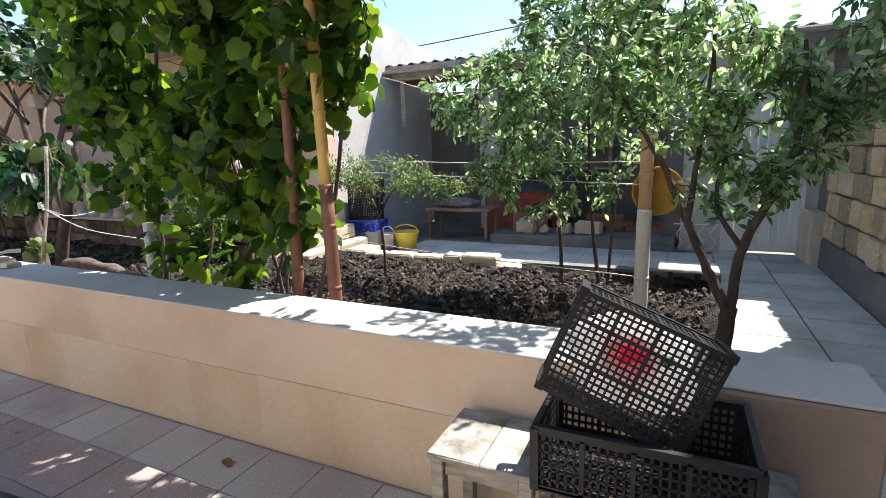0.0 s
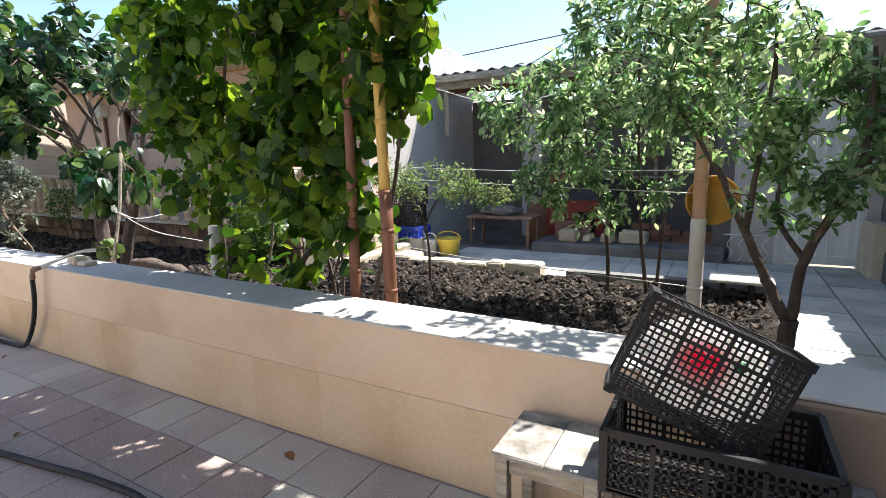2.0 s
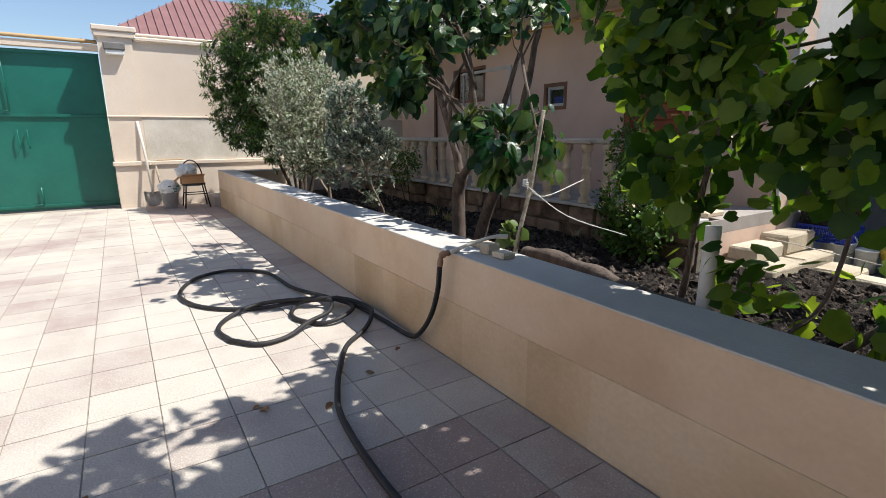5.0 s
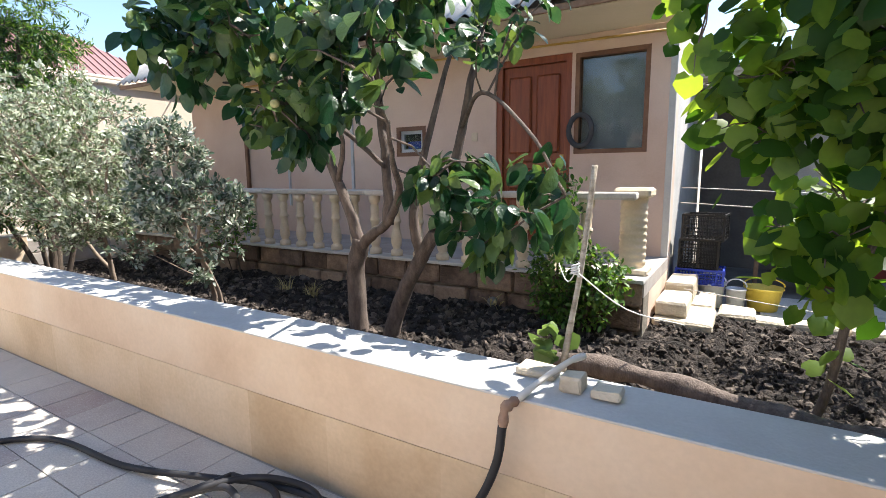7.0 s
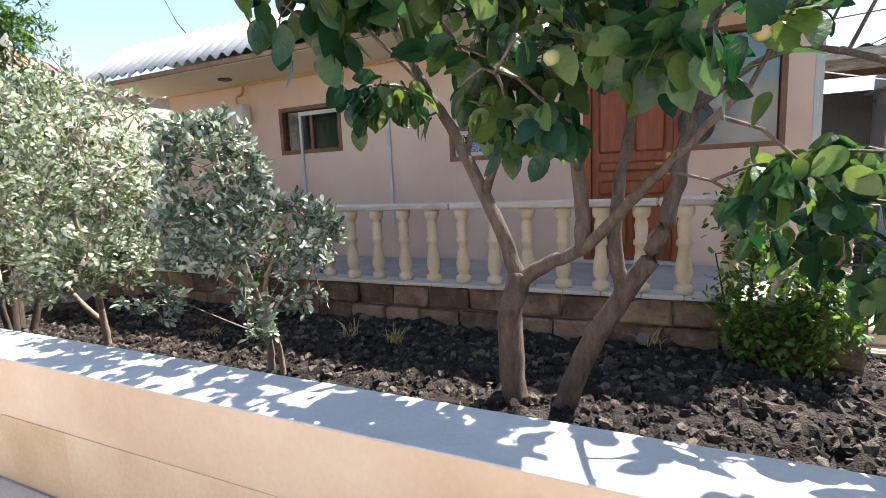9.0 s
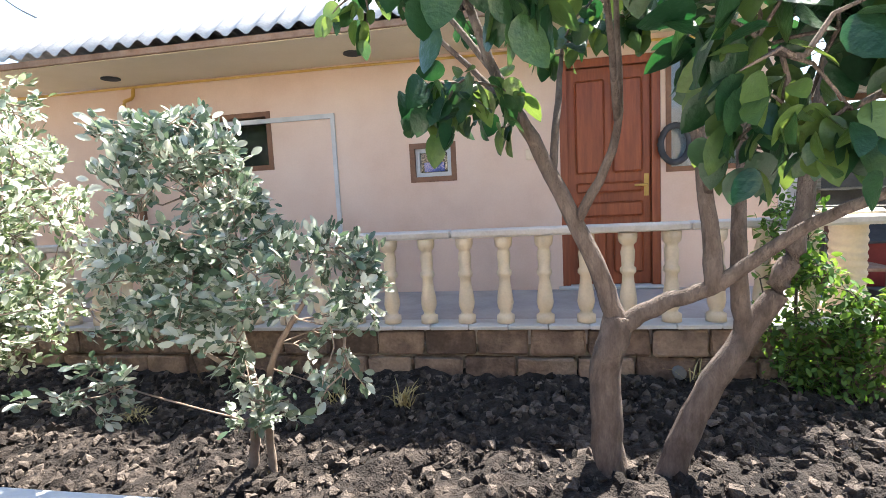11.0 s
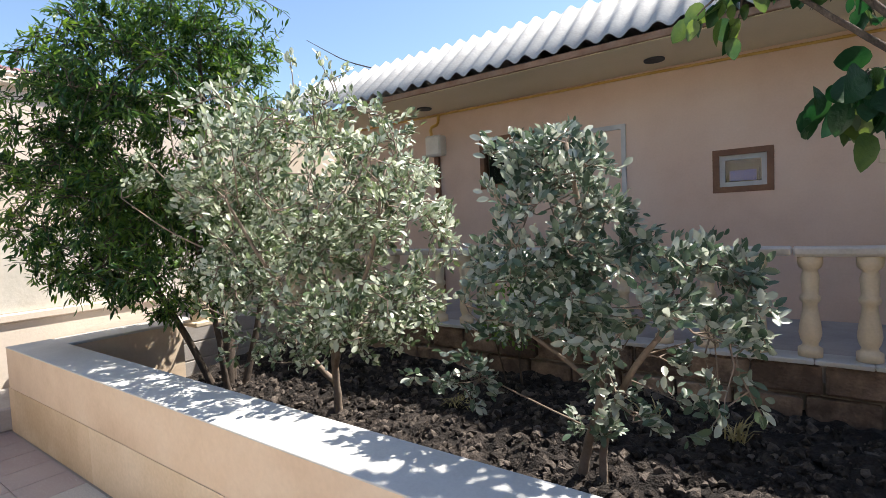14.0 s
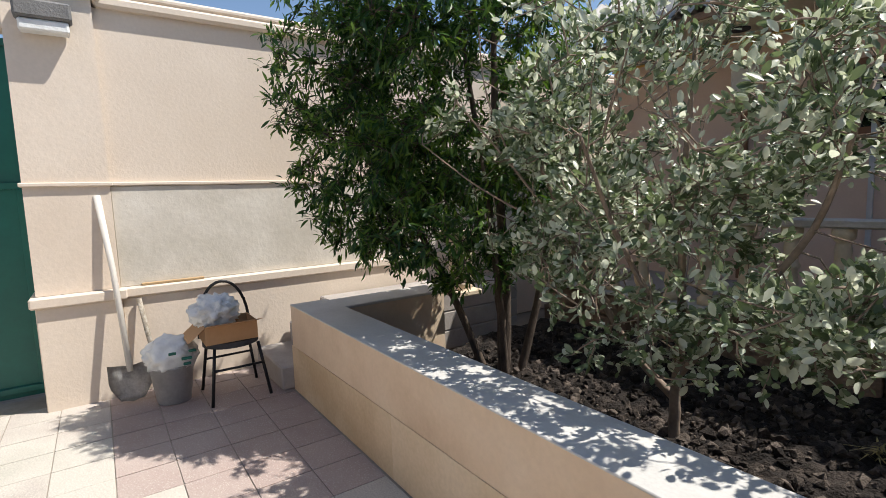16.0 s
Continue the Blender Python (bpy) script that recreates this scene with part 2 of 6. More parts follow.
M_REDBAG = material("red print", [(0.62, 0.03, 0.06), (0.70, 0.06, 0.10)], 0.5, 6, 40, 0.1, stain=0.2, through_light=0.5)
M_FELT = material("roofing felt", [(0.04, 0.04, 0.045), (0.08, 0.08, 0.085)], 0.95, 6, 60, 0.4, stain=0.3)
M_LIGHTSTONE = material("pale stone", [(0.42, 0.36, 0.27), (0.56, 0.50, 0.40)], 0.92, 5, 50, 0.6, stain=0.35, per="object", spread=0.4, bump_scale=0.015)
M_REDROOF = material("red roof sheet", [(0.19, 0.095, 0.092), (0.25, 0.13, 0.127)], 0.6, 2, 30, 0.05, stain=0.15)
M_WIRE = material("dark wire", [(0.03, 0.03, 0.03), (0.07, 0.065, 0.06)], 0.7, 5, 60, 0.0)
M_GREYPIPE = material("grey conduit", [(0.42, 0.43, 0.44), (0.55, 0.56, 0.57)], 0.5, 5, 60, 0.0, stain=0.1)
M_STRAW = material("dry grass", [(0.30, 0.24, 0.10), (0.42, 0.35, 0.17)], 0.9, 5, 60, 0.1, per="island", spread=0.6)
# near-black colour that stands in for the shade inside rooms and hollows
M_SHADE_FILL = material("painted interior shade", [(0.02, 0.02, 0.02), (0.04, 0.04, 0.04)], 0.9, 3, 30, 0.0)
M_CURTAIN = material("pale net curtain", [(0.30, 0.31, 0.32), (0.40, 0.41, 0.42)], 0.9, 3, 60, 0.1, stain=0.15)


def glass(name, tint=(0.9, 0.95, 0.95)):
    m = bpy.data.materials.new(name)
    m.use_nodes = True
    b = m.node_tree.nodes["Principled BSDF"]
    b.inputs["Base Color"].default_value = (*tint, 1)
    b.inputs["Transmission Weight"].default_value = 1.0
    b.inputs["Roughness"].default_value = 0.03
    b.inputs["IOR"].default_value = 1.45
    return m


M_GLASS = glass("window glass", (0.75, 0.8, 0.8))


# ---------------------------------------------------------------- shaping helpers
def box(bm, x0, x1, y0, y1, z0, z1, m=None):
    vs = [bm.verts.new((x, y, z)) for x in (x0, x1) for y in (y0, y1) for z in (z0, z1)]
    if m is not None:
        for v in vs:
            v.co = m @ v.co
    for f in ((0, 1, 3, 2), (4, 6, 7, 5), (0, 4, 5, 1), (2, 3, 7, 6), (0, 2, 6, 4), (1, 5, 7, 3)):
        bm.faces.new([vs[i] for i in f])
    return vs


def soft_box(x0, x1, y0, y1, z0, z1, bevel=0.01, jitter=0.0, seed=0, m=None):
    bm = bmesh.new()
    box(bm, x0, x1, y0, y1, z0, z1)
    if bevel:
        bmesh.ops.bevel(bm, geom=bm.edges[:], offset=bevel, segments=1, affect="EDGES")
    if jitter:
        r = random.Random(seed)
        for v in bm.verts:
            v.co += Vector((r.uniform(-1, 1), r.uniform(-1, 1), r.uniform(-1, 1))) * jitter
    if m is not None:
        bm.transform(m)
    return bm


def tube(bm, pts, radii, seg=8, cap=True):
    """A tube along points, with a radius for each."""
    pts = [Vector(p) for p in pts]
    if not isinstance(radii, (list, tuple)):
        radii = [radii] * len(pts)
    rings = []
    ref = Vector((0.31, 0.17, 0.93))
    for i, p in enumerate(pts):
        d = (pts[min(i + 1, len(pts) - 1)] - pts[max(i - 1, 0)]).normalized()
        a = d.cross(ref)
        if a.length < 0.05:
            a = d.cross(Vector((1, 0, 0)))
        a.normalize()
        b = d.cross(a)
        rings.append([bm.verts.new(p + (a * math.cos(k * 2 * math.pi / seg) + b * math.sin(k * 2 * math.pi / seg)) * radii[i]) for k in range(seg)])
    for r0, r1 in zip(rings, rings[1:]):
        for k in range(seg):
            f = bm.faces.new((r0[k], r0[(k + 1) % seg], r1[(k + 1) % seg], r1[k]))
            f.smooth = True
    if cap:
        bm.faces.new(rings[0][::-1])
        bm.faces.new(rings[-1])


def curve_points(pts, n=6):
    """A smooth line through points (Catmull-Rom), n steps a stretch."""
    p = [Vector(q) for q in pts]
    p = [p[0] * 2 - p[1]] + p + [p[-1] * 2 - p[-2]]
    out = []
    for i in range(1, len(p) - 2):
        for k in range(n):
            t = k / n
            out.append(0.5 * ((2 * p[i]) + (p[i + 1] - p[i - 1]) * t + (2 * p[i - 1] - 5 * p[i] + 4 * p[i + 1] - p[i + 2]) * t * t
                              + (3 * p[i] - 3 * p[i + 1] + p[i + 2] - p[i - 1]) * t ** 3))
    out.append(p[-2])
    return out


def lathe(profile, seg=16, centre=(0, 0, 0), twist=0.0, flutes=0, depth=0.0):
    """A turned shape from (radius, height) pairs."""
    bm = bmesh.new()
    c = Vector(centre)
    rings = []
    for r, z in profile:
        ring = []
        for k in range(seg):
            a = k * 2 * math.pi / seg
            rr = r * (1 + depth * math.sin(flutes * a + twist * z)) if flutes else r
            ring.append(bm.verts.new(c + Vector((rr * math.cos(a), rr * math.sin(a), z))))
        rings.append(ring)
    for r0, r1 in zip(rings, rings[1:]):
        for k in range(seg):
            f = bm.faces.new((r0[k], r0[(k + 1) % seg], r1[(k + 1) % seg], r1[k]))
            f.smooth = True
    bm.faces.new(rings[0][::-1])
    bm.faces.new(rings[-1])
    return bm


def mesh_of(name, bm, mat):
    me = bpy.data.meshes.new(name)
    bm.normal_update()
    bm.to_mesh(me)
    bm.free()
    me.materials.append(mat)
    return me


def part(name, bm, mat, parent=None, label=""):
    ob = new(name, mesh_of(name, bm, mat))
    if parent is not None:
        ob.parent = parent
        ob.matrix_parent_inverse = Matrix.Translation(-parent.matrix_world.translation) if parent.type == "EMPTY" else parent.matrix_basis.inverted()
    if label:
        ob["label"] = label
    return ob


def thing(name, at, label, category, group="", kind=""):
    ob = new(name)
    ob.location = at
    ob.matrix_world = Matrix.Translation(at)
    return tagged(ob, label, category, group, kind)


def whole(name, bm, mat, label, category, group="", kind=""):
    return tagged(part(name, bm, mat), label, category, group, kind)


def structure(name, bm, mat, label, category):
    return whole(name, bm, mat, label, category, kind="structure")


def boxes(*rows):
    bm = bmesh.new()
    for r in rows:
        box(bm, *r)
    return bm


# ---------------------------------------------------------------- ground
def soil_height(x, y):
    def smooth(t):
        t = min(1, max(0, t))
        return t * t * (3 - 2 * t)
    h = 0.04 + 0.10 * smooth((-x - 2.5) / 2) + 0.10 * smooth((y - 2.2) / 1.8) * smooth((-x - 4) / 1)
    h += 0.05 * noise.fractal((x * 1.7, y * 1.7, 3.1), 0.8, 2.0, 4)
    return h


def ground_sheet():
    bm = bmesh.new()
    r = 2500
    vs = [bm.verts.new(p) for p in ((-r, -r, -0.06), (r, -r, -0.06), (r, r, -0.06), (-r, r, -0.06))]
    bm.faces.new(vs)
    return bm


structure("ground", ground_sheet(), material("bare ground", [(0.22, 0.18, 0.14), (0.32, 0.27, 0.21)], 0.95, 0.3, 8, 0.3), "bare dusty ground around the yard", "ground")
patio = structure("floor_patio", boxes((-13.2, 1.41, -6.2, 1.52, -0.05, -0.006)), M_GROUT, "tiled patio floor with worn terrazzo tiles", "floor")
pave = structure("pavement", boxes((0.41, 1.41, 1.83, 6.9, -0.05, -0.012), (-4.24, 0.41, 5.25, 8.5, -0.05, -0.012), (0.51, 1.41, 1.52, 1.83, -0.05, -0.012)), M_PLINTH,
                 "grey concrete slab path round the bed", "pavement")


def soil_sheet(x0, x1, y0, y1, step):
    bm = bmesh.new()
    nx, ny = int((x1 - x0) / step), int((y1 - y0) / step)
    g = {}
    for i in range(nx + 1):
        for j in range(ny + 1):
            x, y = x0 + (x1 - x0) * i / nx, y0 + (y1 - y0) * j / ny
            rough = 0.045 * noise.fractal((x * 9, y * 9, 1.0), 0.7, 2.1, 3)
            g[i, j] = bm.verts.new((x, y, soil_height(x, y) + rough))
    for i in range(nx):
        for j in range(ny):
            bm.faces.new((g[i, j], g[i + 1, j], g[i + 1, j + 1], g[i, j + 1]))
    return bm


structure("ground_bed", soil_sheet(-11.6, 0.36, 1.79, 5.1, 0.04), M_SOIL, "freshly dug dark soil of the garden bed", "soil")


def clods():
    r = np.random.default_rng(4)
    g = (1 + 5 ** 0.5) / 2
    ico = np.array([(-1, g, 0), (1, g, 0), (-1, -g, 0), (1, -g, 0), (0, -1, g), (0, 1, g), (0, -1, -g), (0, 1, -g), (g, 0, -1), (g, 0, 1), (-g, 0, -1), (-g, 0, 1)]) / 1.9
    tri = [(0, 11, 5), (0, 5, 1), (0, 1, 7), (0, 7, 10), (0, 10, 11), (1, 5, 9), (5, 11, 4), (11, 10, 2), (10, 7, 6), (7, 1, 8), (3, 9, 4), (3, 4, 2), (3, 2, 6), (3, 6, 8), (3, 8, 9), (4, 9, 5), (2, 4, 11), (6, 2, 10), (8, 6, 7), (9, 8, 1)]
    v, f = [], []
    for k in range(34000):
        x, y = r.uniform(-11.3, 0.3), r.uniform(1.9, 5.0)
        if x < -4.2 and y > 3.9:
            continue
        s = 0.006 + 0.028 * r.random() ** 3.0
        c = np.array((x, y, soil_height(x, y) + s * 0.3))
        q = ico * (s * r.uniform(0.75, 1.25, 3)) * r.uniform(0.6, 1.3, (12, 1)) + r.normal(0, 0.2 * s, (12, 3))
        a = r.uniform(0, 6.28)
        q = q @ np.array(((math.cos(a), -math.sin(a), 0), (math.sin(a), math.cos(a), 0), (0, 0, 1)))
        n = len(v)
        v += (q + c).tolist()
        f += [(p[0] + n, p[1] + n, p[2] + n) for p in tri]
    me = bpy.data.meshes.new("soil_clods")
    me.from_pydata(v, [], f)
    bm = bmesh.new()
    bm.from_mesh(me)
    bpy.data.meshes.remove(me)
    return bm


whole("soil_clods", clods(), M_CLOD, "loose dark clods of dug soil over the bed", "soil", kind="stuff")

# ---------------------------------------------------------------- parapet round the bed
PX0, PX1, PY0, PY1, PTOP = -12.0, 0.525, 1.52, 1.81, 0.66


def ptop(x):
    """The parapet's top, which falls slightly towards the path."""
    return 0.672 - 0.0034 * (x - PX0)


def sloped(bm):
    for v in bm.verts:
        if v.co.z > 0.5:
            v.co.z += ptop(v.co.x) - PTOP
    return bm


par = structure("wall_parapet", sloped(boxes((PX0, 0.0, PY0, PY1, -0.05, PTOP - 0.009))), M_PLASTER, "low peach plastered parapet along the garden bed", "wall")
pr = random.Random(41)
bx = PX0 - 0.01
while bx < -0.003:
    bw = min(pr.uniform(0.38, 0.62), -bx)
    if -bx - bw < 0.2:
        bw = -bx
    part("base_panel", boxes((bx, bx + bw, PY0 - 0.0045 - pr.uniform(0, 0.0006), PY0 - 0.0005, -0.05, 0.35 + pr.uniform(-0.002, 0.002))), M_BASE, par)
    bx += bw
# the pier's brown is lowered to carry the shade on its front
part("end_pier", sloped(soft_box(0.0, PX1, PY0 - 0.012, PY1 + 0.008, -0.05, PTOP - 0.012, 0.008)), material("shade-darkened pier plaster", [(0.29, 0.225, 0.175), (0.37, 0.29, 0.23)], 0.88, 2, 50, 0.15, stain=0.2), par, "browner plastered end pier, with shade darkened into its colour")
part("coping", sloped(soft_box(PX0 - 0.002, PX1 + 0.012, PY0 - 0.003, PY1 + 0.006, PTOP - 0.010, PTOP, 0.003)), M_CAP, par, "grey mortar coping")
endw = structure("wall_bed_end", boxes((PX0, PX0 + 0.3, PY1, 2.75, -0.05, PTOP - 0.022)), M_PLASTER, "plastered end wall of the garden bed", "wall")
part("coping", soft_box(PX0 - 0.01, PX0 + 0.306, PY1 + 0.007, 2.76, PTOP - 0.024, PTOP, 0.006), M_CAP, endw)

# ---------------------------------------------------------------- green gate and yard wall at the street side
GX = -12.8
wallw = structure("wall_street", boxes((GX - 0.3, GX, 0.46, 9.0, -0.05, 2.92), (GX - 0.45, GX - 0.302, -0.05, 0.46, -0.05, 2.86)), M_CREAM, "cream plastered yard wall beside the gate", "wall")
part("lower_band", soft_box(GX - 0.02, GX + 0.018, 0.46, 9.0, 0.84, 1.62, 0.006), M_GREYED, wallw, "greyed lower wall field")
part("plinth", soft_box(GX - 0.02, GX + 0.045, 0.462, 9.0, -0.05, 0.76, 0.006), M_CREAM, wallw)
part("ledge", soft_box(GX - 0.02, GX + 0.075, 0.462, 9.0, 0.762, 0.84, 0.012), M_CREAM, wallw, "projecting plaster ledge")
part("string_course", soft_box(GX - 0.02, GX + 0.035, 0.462, 9.0, 1.622, 1.65, 0.006), M_CREAM, wallw)
part("coping", soft_box(GX - 0.36, GX + 0.06, 0.47, 9.0, 2.92, 3.0, 0.02), M_CREAM, wallw)
part("coping", soft_box(GX - 0.34, GX + 0.04, 0.47, 9.0, 3.002, 3.06, 0.02), M_CREAM, wallw)
pier = structure("gate_pier", boxes((GX - 0.3, GX + 0.06, -0.05, 0.46, 0.845, 2.95)), M_CREAM, "cream plastered gate pier with ledges", "pier")
part("plinth", soft_box(GX - 0.3, GX + 0.09, -0.06, 0.462, -0.05, 0.76, 0.006), M_CREAM, pier)
part("ledge", soft_box(GX - 0.3, GX + 0.13, -0.09, 0.50, 0.762, 0.842, 0.012), M_CREAM, pier)
part("string_course", soft_box(GX - 0.3, GX + 0.085, -0.07, 0.48, 1.62, 1.65, 0.006), M_CREAM, pier)
part("capital", soft_box(GX - 0.36, GX + 0.10, -0.1, 0.52, 2.952, 3.05, 0.015), M_CREAM, pier)
part("capital", soft_box(GX - 0.38, GX + 0.12, -0.12, 0.54, 3.052, 3.14, 0.015), M_CREAM, pier)
lamp = thing("wall_lamp", (GX + 0.06, 0.14, 2.6), "boxy grey wall lamp on the gate pier", "lamp")
part("housing", soft_box(GX + 0.062, GX + 0.2, 0.02, 0.34, 2.74, 2.86, 0.015), M_PLINTH, lamp)
part("diffuser", soft_box(GX + 0.07, GX + 0.18, 0.04, 0.32, 2.66, 2.738, 0.012), M_BAG, lamp, "dusty white diffuser")

GG = GX - 0.28
gate = thing("metal_gate", (GG - 0.05, -2.3, 0.0), "dark green painted steel double gate, closed", "gate")
for y0, y1 in ((-2.3, -0.07), (-4.55, -2.303)):
    leaf = part("gate_leaf", soft_box(GG - 0.12, GG - 0.08, y0, y1, 0.02, 2.72, 0.005), M_GREEN, gate)
    for z in (0.06, 1.62, 2.66):
        part("rail", soft_box(GG - 0.079, GG - 0.05, y0 + 0.01, y1 - 0.01, z, z + 0.05, 0.004), M_GREEN, leaf)
    for y in (y0 + 0.002, y1 - 0.052):
        part("stile", soft_box(GG - 0.0785, GG - 0.048, y, y + 0.05, 0.112, 1.618, 0.004), M_GREEN, leaf)
for z0, z1, y in ((1.7, 2.68, -1.43), (0.1, 0.42, -1.2)):
    bm = bmesh.new()
    tube(bm, [(GG - 0.035, y, z0), (GG - 0.035, y, z1)], 0.012, 8)
    tube(bm, [(GG - 0.035, y, z0 + 0.02), (GG - 0.035, y - 0.12, z0 + 0.02)], 0.01, 8)
    part("drop_bolt", bm, M_GREEN, gate)
for z, y in ((1.05, -1.75), (1.25, -1.65)):
    bm = bmesh.new()
    tube(bm, curve_points([(GG - 0.05, y, z), (GG + 0.0, y, z), (GG + 0.0, y - 0.12, z + 0.02)], 4), 0.012, 8)
    part("handle", bm, M_STEEL, gate, "bright metal lever handle")
for y in (-1.38, -1.25):
    bm = bmesh.new()
    tube(bm, [(GG - 0.045, y, 1.1), (GG - 0.015, y, 1.13), (GG - 0.015, y, 1.37), (GG - 0.045, y, 1.4)], 0.012, 8)
    part("pull_handle", bm, M_GREEN, gate)
M_BAMBOO_DULL = material("ochre pipe paint", [(0.36, 0.24, 0.12), (0.48, 0.34, 0.19)], 0.7, 4, 40, 0.1, stain=0.25)
beam = structure("gate_lintel", boxes((GX - 0.42, GX - 0.25, -4.6, -0.06, 2.76, 2.86)), M_CREAM, "thin lintel beam over the gate", "beam")
bm = bmesh.new()
tube(bm, [(GX - 0.25, -4.6, 2.96), (GX - 0.25, -0.06, 2.90)], 0.032, 8)
for y in (-4.4, -2.3, -0.3):
    box(bm, GX - 0.28, GX - 0.26, y, y + 0.03, 2.855, 2.95)
part("gas_pipe", bm, M_BAMBOO_DULL, beam, "yellowish pipe along the lintel")
structure("wall_street_rest", boxes((GX - 0.3, GX, -6.5, -4.56, -0.05, 2.95)), M_CREAM, "cream plastered yard wall past the gate", "wall")
# unseen wall, added to bounce sunlight back onto the shaded house and parapet
structure("wall_south_bounce", boxes((GX - 0.3, 1.71, -5.0, -4.7, -0.05, 3.6)), M_CREAM, "unseen plain plastered wall that closes the yard and bounces light", "wall")

# steps up to the far end of the verandah
for i in range(3):
    structure("step_stair", soft_box(-12.72, PX0 - 0.012, 1.42 + 0.30 * i, 3.9, 0.185 * i, 0.185 * (i + 1), 0.012), M_VERANDA, "plastered step up to the verandah", "step")

# ---------------------------------------------------------------- house
HY, HX0, HX1, VZ = 5.35, -11.9, -4.24, 0.56


def wall_with_openings(x0, x1, y0, y1, z0, z1, holes):
    bm = bmesh.new()
    xs = sorted({x0, x1, *[h[0] for h in holes], *[h[1] for h in holes]})
    for a, b in zip(xs, xs[1:]):
        cuts = sorted([(h[2], h[3]) for h in holes if h[0] <= a and h[1] >= b])
        z = z0
        for c0, c1 in cuts:
            if c0 > z:
                box(bm, a, b, y0, y1, z, c0)
            z = c1
        if z < z1:
            box(bm, a, b, y0, y1, z, z1)
    bmesh.ops.remove_doubles(bm, verts=bm.verts[:], dist=0.0005)
    return bm


DOOR = (-6.11, -5.24, VZ, 2.64)
WIN_D = (-5.20, -4.47, 1.60, 2.62)
WIN_S = (-7.52, -7.07, 1.63, 2.00)
WIN_L = (-9.88, -8.93, 1.84, 2.42)
house = thing("house", (-8, 6.5, 0), "single-storey peach plastered house with a verandah", "house")
part("wall", wall_with_openings(HX0, HX1, HY, HY + 0.3, 0.0, 2.80, [DOOR, WIN_D, WIN_S, WIN_L]), M_HOUSE, house)
bm = bmesh.new()
prof = [(HY + 0.3, 0.0), (8.9, 0.0), (8.9, 3.06), (7.6, 3.20), (HY + 0.3, 3.40)]
sides = [[bm.verts.new((x, y, z)) for y, z in prof] for x in (HX1 - 0.3, HX1 - 0.004)]
bm.faces.new(sides[0][::-1]), bm.faces.new(sides[1])
for i in range(5):
    bm.faces.new((sides[0][i], sides[0][(i + 1) % 5], sides[1][(i + 1) % 5], sides[1][i]))
part("side_wall", bm, M_SIDE, house, "grey unpainted side wall")
part("corner_strip", soft_box(HX1 - 0.05, HX1 + 0.012, HY - 0.012, HY + 0.05, VZ, 2.8, 0.004), M_CAP, house)
part("back_wall", boxes((HX0, HX1 - 0.31, 8.9, 9.1, 0, 2.9), (HX0, HX0 + 0.3, HY + 0.31, 8.89, 0, 2.8)), M_SIDE, house)
part("room_floor", boxes((HX0 + 0.31, HX1 - 0.31, HY + 0.31, 8.89, VZ - 0.1, VZ - 0.02)), M_VERANDA, house)
part("room_ceiling", boxes((HX0 + 0.31, HX1 - 0.31, HY + 0.31, 8.89, 2.7, 2.78)), M_SOFFIT, house)
part("soffit", boxes((HX0 - 0.3, HX1 + 0.02, 4.482, HY - 0.003, 2.80, 2.83)), M_SOFFIT, house, "cream boarded soffit")
part("fascia", boxes((HX0 - 0.3, HX1 + 0.02, 4.442, 4.48, 2.775, 2.825)), M_SOFFIT, house)


def roof_sheet(x0, x1, y0, z0, y1, z1, pitch=0.177, amp=0.026, thick=0.008):
    bm = bmesh.new()
    n = int((x1 - x0) / pitch * 8)
    rows = []
    for j, (y, z) in enumerate(((y0, z0), ((y0 + y1) / 2, (z0 + z1) / 2), (y1, z1))):
        for dz in (0, -thick):
            rows.append([bm.verts.new((x0 + (x1 - x0) * i / n, y, z + dz + amp * math.sin((x0 + (x1 - x0) * i / n) * 2 * math.pi / pitch))) for i in range(n + 1)])
    for a, b, flip in ((0, 2, 0), (2, 4, 0), (1, 3, 1), (3, 5, 1), (0, 1, 1), (4, 5, 0)):
        for i in range(n):
            f = [rows[a][i], rows[a][i + 1], rows[b][i + 1], rows[b][i]]
            bm.faces.new(f[::-1] if flip else f).smooth = a + 1 != b
    return bm


roof = part("roof", roof_sheet(HX0 - 0.4, HX1 + 0.06, 4.36, 2.862, 5.0, 3.42), M_ROOF, house, "sun-bleached corrugated sheet roof")
part("roof_back", roof_sheet(HX0 - 0.4, HX1 - 0.31, 5.003, 3.42, 9.2, 2.98), M_ROOF, house)
part("eave_board", soft_box(HX0 - 0.4, HX1 + 0.06, 4.405, 4.438, 2.78, 2.832, 0.004), M_RUST, house, "rusty brown eave edge")
for x in (-10.4, -7.91, -5.9):
    bm = lathe([(0.085, 2.786), (0.085, 2.7985), (0.05, 2.7985)], 20, (x, 5.02, 0))
    part("recessed_spot", bm, M_FELT, house, "dark round soffit spot")
bm = bmesh.new()
tube(bm, [(HX0, HY - 0.03, 2.775), (-8, HY - 0.03, 2.765), (HX1, HY - 0.03, 2.72)], 0.012, 6)
part("gas_pipe", bm, M_BAMBOO, house, "thin yellow pipe under the soffit")

# panelled door
door = structure("door_house", boxes((DOOR[0], DOOR[0] + 0.07, HY + 0.02, HY + 0.14, VZ, 2.57), (DOOR[1] - 0.07, DOOR[1], HY + 0.02, HY + 0.14, VZ, 2.57), (DOOR[0], DOOR[1], HY + 0.02, HY + 0.14, 2.57, 2.64)),
                 M_DOORWOOD, "closed reddish varnished panelled wooden door", "door")
